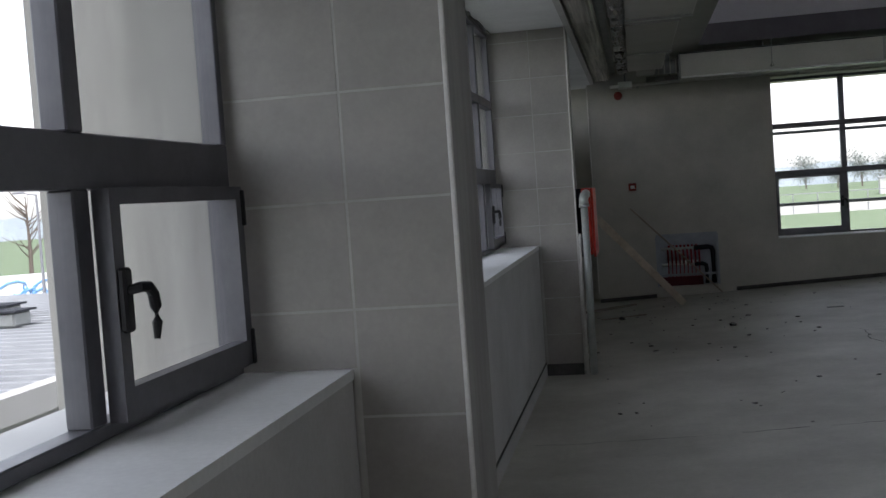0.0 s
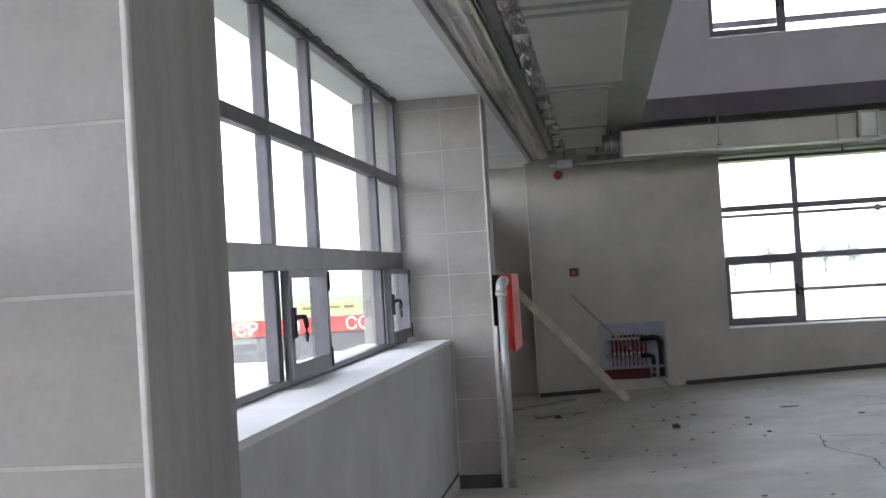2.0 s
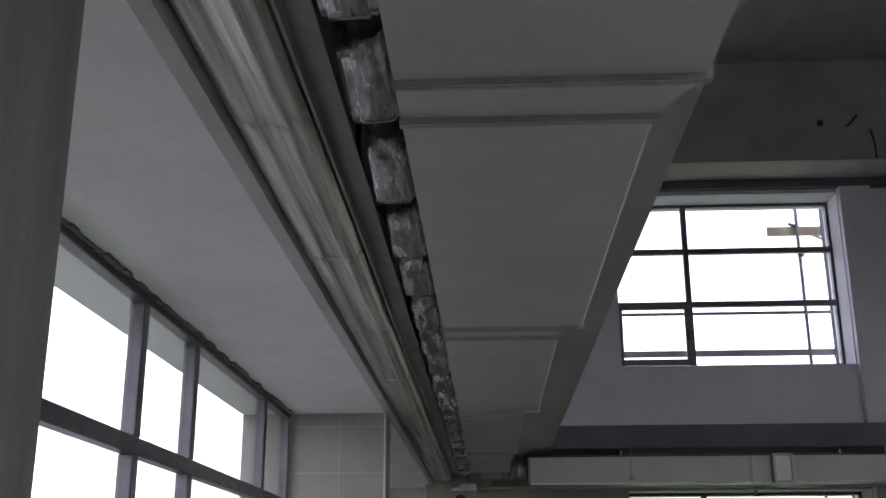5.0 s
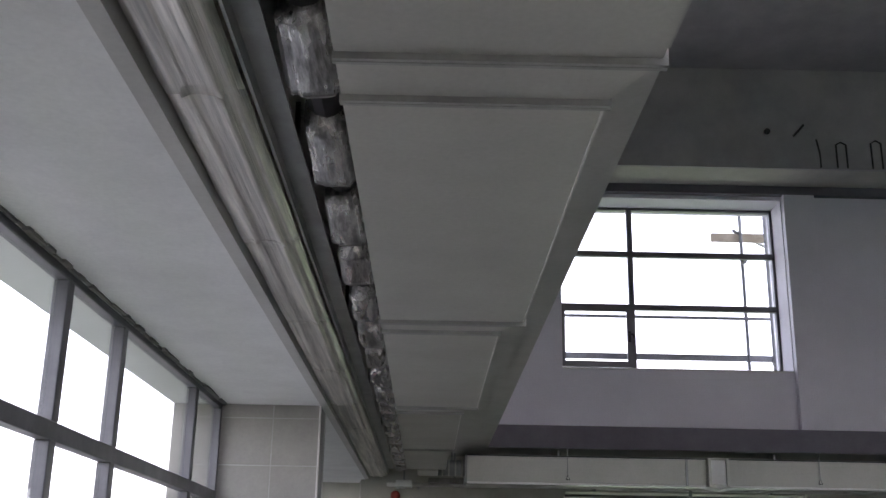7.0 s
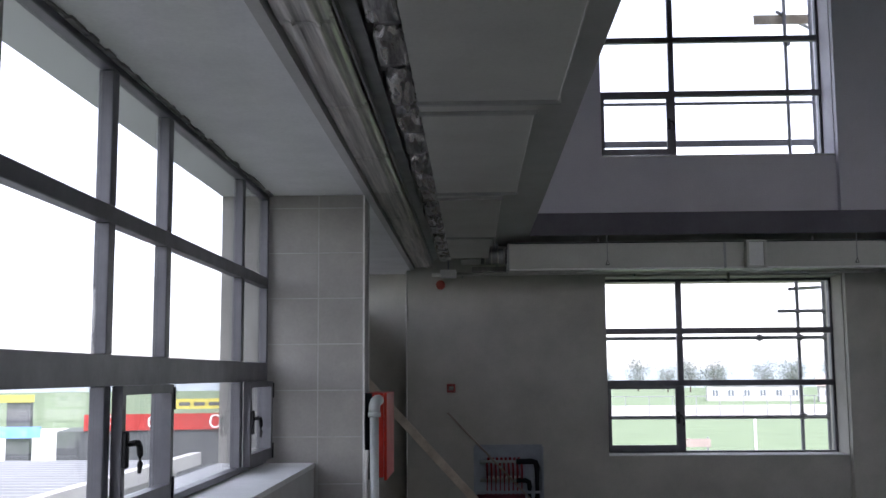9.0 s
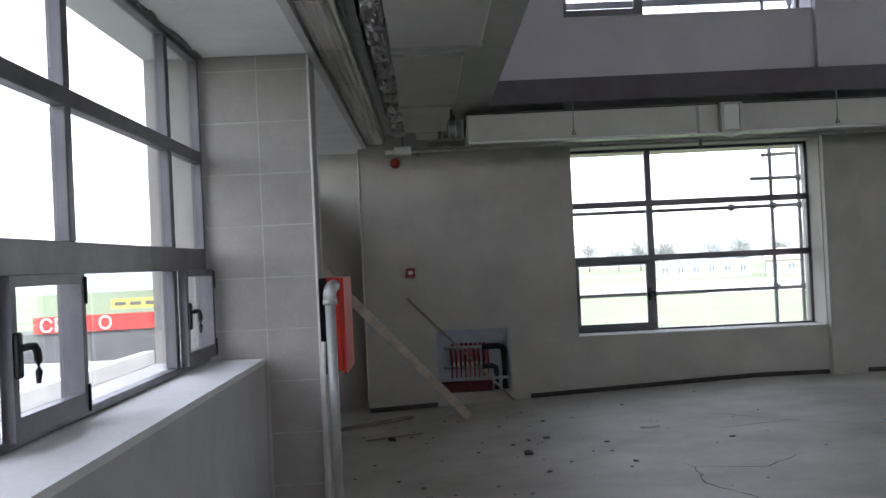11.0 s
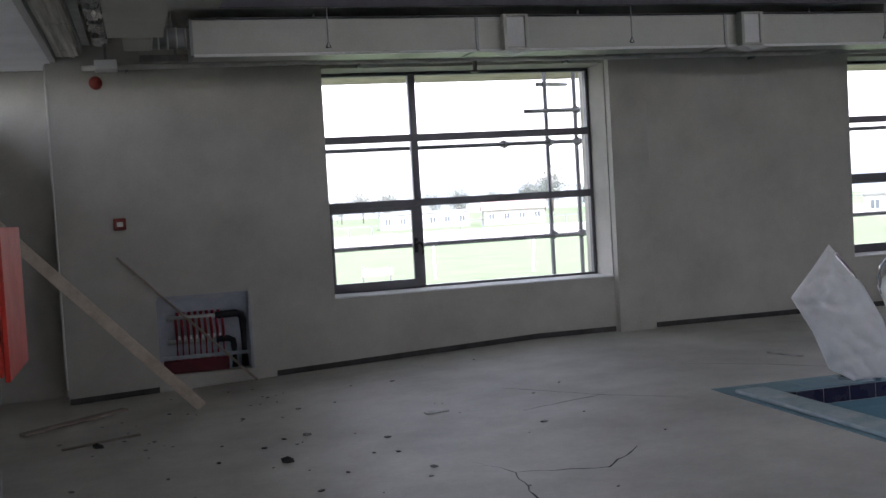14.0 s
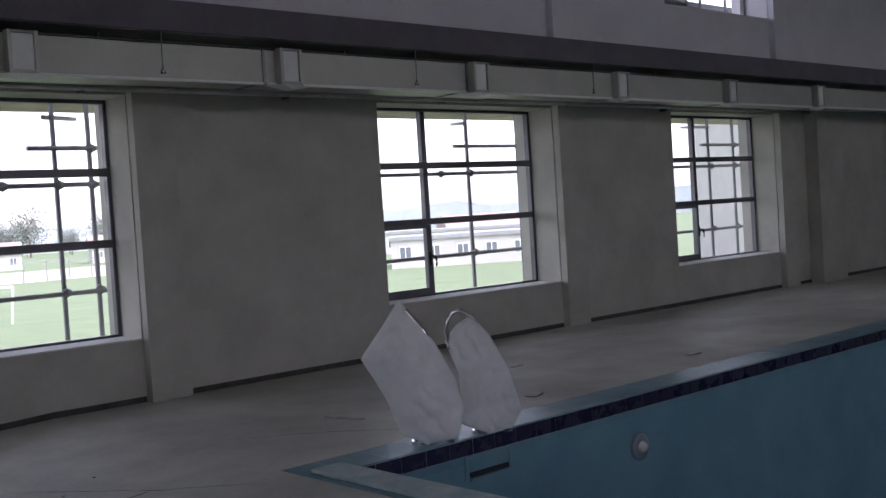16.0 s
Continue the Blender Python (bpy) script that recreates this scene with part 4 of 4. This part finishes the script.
def tree(x, y, h, seed, bare=False):
    r = random.Random(seed)
    t = thing("tree", "bare winter tree beyond the yard" if bare else "tree beyond the playing field, paled with painted haze", "tree", pose(x, y, -4.0), group="trees in the distance")
    limbs = [tube([(0, 0, 0), (0.1, 0, h * 0.3), (0, 0.1, h * 0.6), (0.05, 0, h * 0.92)], [h * 0.03, h * 0.024, h * 0.014, h * 0.004], 7)]
    tips = []
    for i in range(26 if bare else 14):
        z = h * r.uniform(0.22, 0.8)
        a, l = r.uniform(0, 6.3), h * r.uniform(0.14, 0.3)
        e = (l * math.cos(a), l * math.sin(a), z + l * r.uniform(0.5, 1.5))
        limbs.append(tube([(0, 0, z), (e[0] * 0.5, e[1] * 0.5, z + (e[2] - z) * 0.4), e], [h * 0.009, h * 0.006, h * 0.002], 5))
        tips.append(Vector(e))
    part("trunk", joined(*limbs), M_BARK, t)
    verts, faces = [], []
    for i in range(350 if bare else 1500):
        c = tips[r.randrange(len(tips))] + Vector((r.gauss(0, 1), r.gauss(0, 1), r.gauss(0, 0.9))) * h * (0.085 if bare else 0.17)
        s = h * (0.006 if bare else 0.022) * r.uniform(0.6, 1.4)
        q = Euler((r.uniform(0, 6), r.uniform(0, 6), r.uniform(0, 6))).to_matrix()
        k = len(verts)
        verts += [tuple(c + q @ Vector(p)) for p in ((-s, -s * 0.5, 0), (s, -s * 0.5, 0), (s * 0.7, s * 0.6, 0), (-s * 0.7, s * 0.6, 0))]
        faces.append((k, k + 1, k + 2, k + 3))
    me = bpy.data.meshes.new("crown")
    me.from_pydata(verts, [], faces)
    me.materials.append(M_BARK if bare else M_LEAF)
    ob = new("crown", me)
    ob.parent = t
    return t


M_FAR = mat("haze_tinted_hills", (0.40, 0.44, 0.48), (0.32, 0.36, 0.40), 0.15)
rt = random.Random(21)
for i in range(26):
    tree(2 + i * 7.6 + rt.uniform(-3, 3), 320 + rt.uniform(-12, 18), rt.uniform(5.5, 8.5), i)
for i, (x, y, h) in enumerate(((-20, 118, 12), (-14, 90, 9), (-60, 96, 9), (-70, 80, 10), (-52, 70, 8), (-85, 60, 11), (124, 315, 12), (146, 310, 11))):
    tree(x, y, h, 40 + i, bare=i < 6)
# distant wooded rise, with the haze painted in as a pale blue-grey colour
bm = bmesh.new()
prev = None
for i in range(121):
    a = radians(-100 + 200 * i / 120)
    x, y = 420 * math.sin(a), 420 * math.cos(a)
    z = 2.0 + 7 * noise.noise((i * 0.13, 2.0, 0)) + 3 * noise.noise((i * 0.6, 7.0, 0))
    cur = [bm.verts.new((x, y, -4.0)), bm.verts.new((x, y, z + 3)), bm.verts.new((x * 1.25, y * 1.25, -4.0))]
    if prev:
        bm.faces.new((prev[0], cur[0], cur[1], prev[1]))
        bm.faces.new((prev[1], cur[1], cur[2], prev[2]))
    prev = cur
structure(mesh_ob("backdrop", bm, M_FAR), "wooded hills along the horizon, haze painted into their colour", "hills")

M_HOUSE = mat("pale_render", (0.50, 0.49, 0.47), (0.42, 0.41, 0.395), 0.6)
M_ROOFT = mat("tile_roof", (0.34, 0.27, 0.24), (0.28, 0.23, 0.21), 0.8)
M_METAL = mat("ribbed_roof_sheet", (0.34, 0.35, 0.36), (0.28, 0.29, 0.30), 1.0, rough=0.5, metal=0.3)
M_PANE = mat("dark_glazing", (0.16, 0.18, 0.20), None, 2.0, rough=0.15, bump=0.0)


def house(x, y, w, d, floors, rz, label, flat=False, wall=M_HOUSE):
    h = thing("house", label, "building", pose(x, y, -4.0, 0, 0, rz))
    ht = floors * 2.9
    part("wall", boxes((-w / 2, w / 2, -d / 2, d / 2, 0, ht)), wall, h)
    bm = bmesh.new()
    e = 0.5
    if flat:
        add_box(bm, -w / 2 - 0.2, w / 2 + 0.2, -d / 2 - 0.2, d / 2 + 0.2, ht, ht + 0.4)
    else:
        vs = [bm.verts.new(p) for p in ((-w / 2 - e, -d / 2 - e, ht), (w / 2 + e, -d / 2 - e, ht), (w / 2 + e, d / 2 + e, ht), (-w / 2 - e, d / 2 + e, ht), (-w / 2 - e, 0, ht + d * 0.28), (w / 2 + e, 0, ht + d * 0.28))]
        for q in ((0, 1, 5, 4), (2, 3, 4, 5), (0, 4, 3), (1, 2, 5), (0, 3, 2, 1)):
            bm.faces.new([vs[i] for i in q])
    part("roof", bm, M_ROOFT if not flat else M_METAL, h)
    n = max(2, int(w / 2.8))
    for f in range(floors):
        for i in range(n):
            cx = -w / 2 + w * (i + 0.5) / n
            wd = part("window", boxes((cx - 0.62, cx + 0.62, -d / 2 - 0.05, -d / 2 - 0.002, f * 2.9 + 0.9, f * 2.9 + 2.3)), M_DIFF, h)
            for k in (-1, 1):
                part("pane", boxes((cx + k * 0.3 - 0.25, cx + k * 0.3 + 0.25, -d / 2 - 0.07, -d / 2 - 0.052, f * 2.9 + 1.0, f * 2.9 + 2.2)), M_PANE, wd)
    return h


house(84, 42, 26, 10, 5, -35, "pale apartment block with rows of windows")
house(84, 84, 24, 9, 1, -40, "long white single-storey hall", flat=True)
house(128, 132, 12, 8, 1, -30, "white house with a tiled roof beyond the field")
house(110, 118, 34, 9, 1, -40, "long white single-storey hall", flat=True)
house(72, 205, 12, 8, 1, -15, "white house with a tiled roof beyond the field")
house(56, 215, 18, 9, 1, -10, "long grey shed beyond the playing field", flat=True)
house(100, 205, 14, 9, 1, -20, "white house with a tiled roof beyond the field")

# playing field: goal, fence
goal = thing("football_goal", "white football goal on the grass pitch", "goal")
gx, gy = 20.0, 74.0
for dx in (0, 7.3):
    part("post", tube([(gx + dx, gy, -4.0), (gx + dx, gy - 0.5 * dx / 7.3, -1.56)], 0.09, 8), M_DIFF, goal)
part("crossbar", tube([(gx, gy, -1.56), (gx + 7.3, gy - 0.5, -1.56)], 0.09, 8), M_DIFF, goal)
fence = thing("fence", "low mesh fence posts along the far side of the pitch", "fence")
for i in range(40):
    part("post", boxes((-10 + 3 * i, -9.9 + 3 * i, 138, 138.1, -4, -1.4)), M_SCAF, fence)
part("fence_rail", boxes((-10, 110, 138.0, 138.08, -1.5, -1.4)), M_SCAF, fence)
part("fence_board", boxes((-10, 110, 138.1, 138.16, -4.0, -2.6)), M_HOUSE, fence)
pole = thing("pitch_sign", "red and white board standing on the grass", "board")
part("board_face", boxes((13.2, 15.2, 66, 66.1, -3.0, -2.5)), M_ROOFT, pole)
part("leg", boxes((13.3, 13.4, 66.1, 66.2, -4, -2.4)), M_SCAF, pole)
part("leg", boxes((15.0, 15.1, 66.1, 66.2, -4, -2.4)), M_SCAF, pole)

# low building with a ribbed roof beside the hall
low = thing("annexe", "low flat annexe with a ribbed pale metal roof", "building")
part("wall", boxes((-26, -9, -8, 34, -4.0, -1.35)), M_HOUSE, low)
part("roof", boxes((-26.4, -8.6, -8.4, 34.4, -1.35, -1.2)), M_METAL, low)
part("parapet", boxes((-8.62, -8.3, -8.4, 34.4, -1.35, -0.95)), M_HOUSE, low)
rib_me = None
for i in range(60):
    if rib_me is None:
        rb = part("rib", boxes((-26.3, -8.7, -0.05, 0.05, -1.2, -1.12)), M_METAL, low)
        rib_me = rb.data
    else:
        rb = new("rib", rib_me)
        rb.parent = low
    rb.location = (0, -8.1 + 0.7 * i, 0)
for x, y in ((-17.5, 24.0), (-16.0, 22.0)):
    ven = thing("roof_vent", "dark louvred vent on the ribbed roof", "vent", group="roof vents")
    part("vent_body", boxes((x - 0.9, x + 0.9, y - 0.4, y + 0.4, -1.12, -0.75), bevel=0.05), M_FLANGE, ven)
    part("vent_cap", boxes((x - 1.0, x + 1.0, y - 0.5, y + 0.5, -0.75, -0.7)), M_INSUL_SHADE, ven)

wallg = thing("graffiti_wall", "long white yard wall sprayed with blue graffiti", "wall")
wm = pose(-37, 60, -4.0, 0, 0, 30)
wallg.matrix_world = wm
part("wall_face", boxes((-40, 14, 0, 0.3, 0, 2.3)), M_DIFF, wallg)
M_BLUE = mat("blue_spray", (0.12, 0.30, 0.62), (0.25, 0.42, 0.7), 3.0)
rg = random.Random(5)
for i in range(14):
    cx, cz, r0 = -3 + rg.uniform(-2.4, 3.4), 1.15 + rg.uniform(-0.5, 0.5), rg.uniform(0.25, 0.6)
    a0 = rg.uniform(0, 6)
    part("tag_stroke", tube([(cx + r0 * math.cos(a0 + k * 0.7) * (1 + 0.2 * k), -0.02, min(2.2, max(0.1, cz + r0 * math.sin(a0 + k * 0.7)))) for k in range(6)], 0.09, 6), M_BLUE, wallg, "blue graffiti stroke")
lamp = thing("street_lamp", "tall grey lamp post in the yard", "lamp", pose(-30, 48, -4.0))
part("pole", tube([(0, 0, 0), (0, 0, 7.0)], [0.1, 0.06], 8), M_SCAF, lamp)
part("arm", tube([(0, 0, 6.95), (-0.8, 0, 7.1)], 0.045, 6), M_SCAF, lamp)
part("lamp_head", boxes((-1.3, -0.7, -0.12, 0.12, 7.05, 7.17), bevel=0.02), M_SCAF, lamp)

# roadside stand with a red lettered banner
stand = thing("roadside_stand", "low dark stand with a red lettered banner and yellow boards", "building", pose(-16, 58, -4.0, 0, 0, 12))
M_DARKW = mat("dark_cladding", (0.10, 0.105, 0.11), (0.07, 0.075, 0.08), 1.0)
M_YEL = mat("yellow_board", (0.55, 0.48, 0.10), (0.45, 0.40, 0.1), 2.0)
part("wall", boxes((-6, 7, 0, 5, 0, 2.6)), M_DARKW, stand)
bn = part("banner", boxes((-4.6, 5.4, -0.12, -0.02, 2.62, 3.5)), mat("red_banner_cloth", (0.40, 0.05, 0.045), (0.33, 0.04, 0.035), 2.0), stand, "red banner with white letters")
part("board", boxes((-0.6, 2.7, -0.1, -0.02, 3.75, 4.3)), M_YEL, stand, "yellow sign board")
part("board", boxes((-9.0, -7.2, -0.1, -0.02, 4.2, 4.6)), M_YEL, stand, "yellow sign board")
part("post", boxes((-8.6, -7.4, 0, 0.8, 0, 4.2)), M_DARKW, stand)
part("blue_board", boxes((-9.2, -6.8, -0.2, -0.1, 2.3, 2.9)), M_BLUE, stand, "blue sign board")
for i in range(4):
    part("sign_bar", boxes((-0.4 + 0.8 * i, 0.2 + 0.8 * i, -0.112, -0.102, 3.92, 4.12)), M_DARKW, stand)


def letters(text, x, z, size, parent):
    cu = bpy.data.curves.new("lettering", "FONT")
    cu.body, cu.size, cu.extrude = text, size, 0.02
    tmp = bpy.data.objects.new("lettering", cu)
    scene.collection.objects.link(tmp)
    me = bpy.data.meshes.new_from_object(tmp.evaluated_get(bpy.context.evaluated_depsgraph_get()))
    bpy.data.objects.remove(tmp)
    me.materials.clear()
    me.materials.append(M_DIFF)
    ob = new("lettering", me)
    ob.parent = parent
    ob.matrix_basis = pose(x, -0.03, z, 90, 0, 0)
    return ob


for text, x in (("СР", -4.3), ("О", -1.3), ("СОВО", 2.0)):
    ob = letters(text, x, 2.70, 1.0, bn)
    ob.location.y = -0.15
rack = thing("bike_rack", "white tube rack standing in the yard", "rack", pose(-12.0, 45, -4.0, 0, 0, 12))
part("top_rail", tube([(0, 0, 1.0), (2.6, 0, 1.0)], 0.07, 6), M_DIFF, rack)
for i in range(5):
    part("upright", tube([(0.1 + 0.6 * i, 0, 0), (0.1 + 0.6 * i, 0, 1.0)], 0.07, 6), M_DIFF, rack)
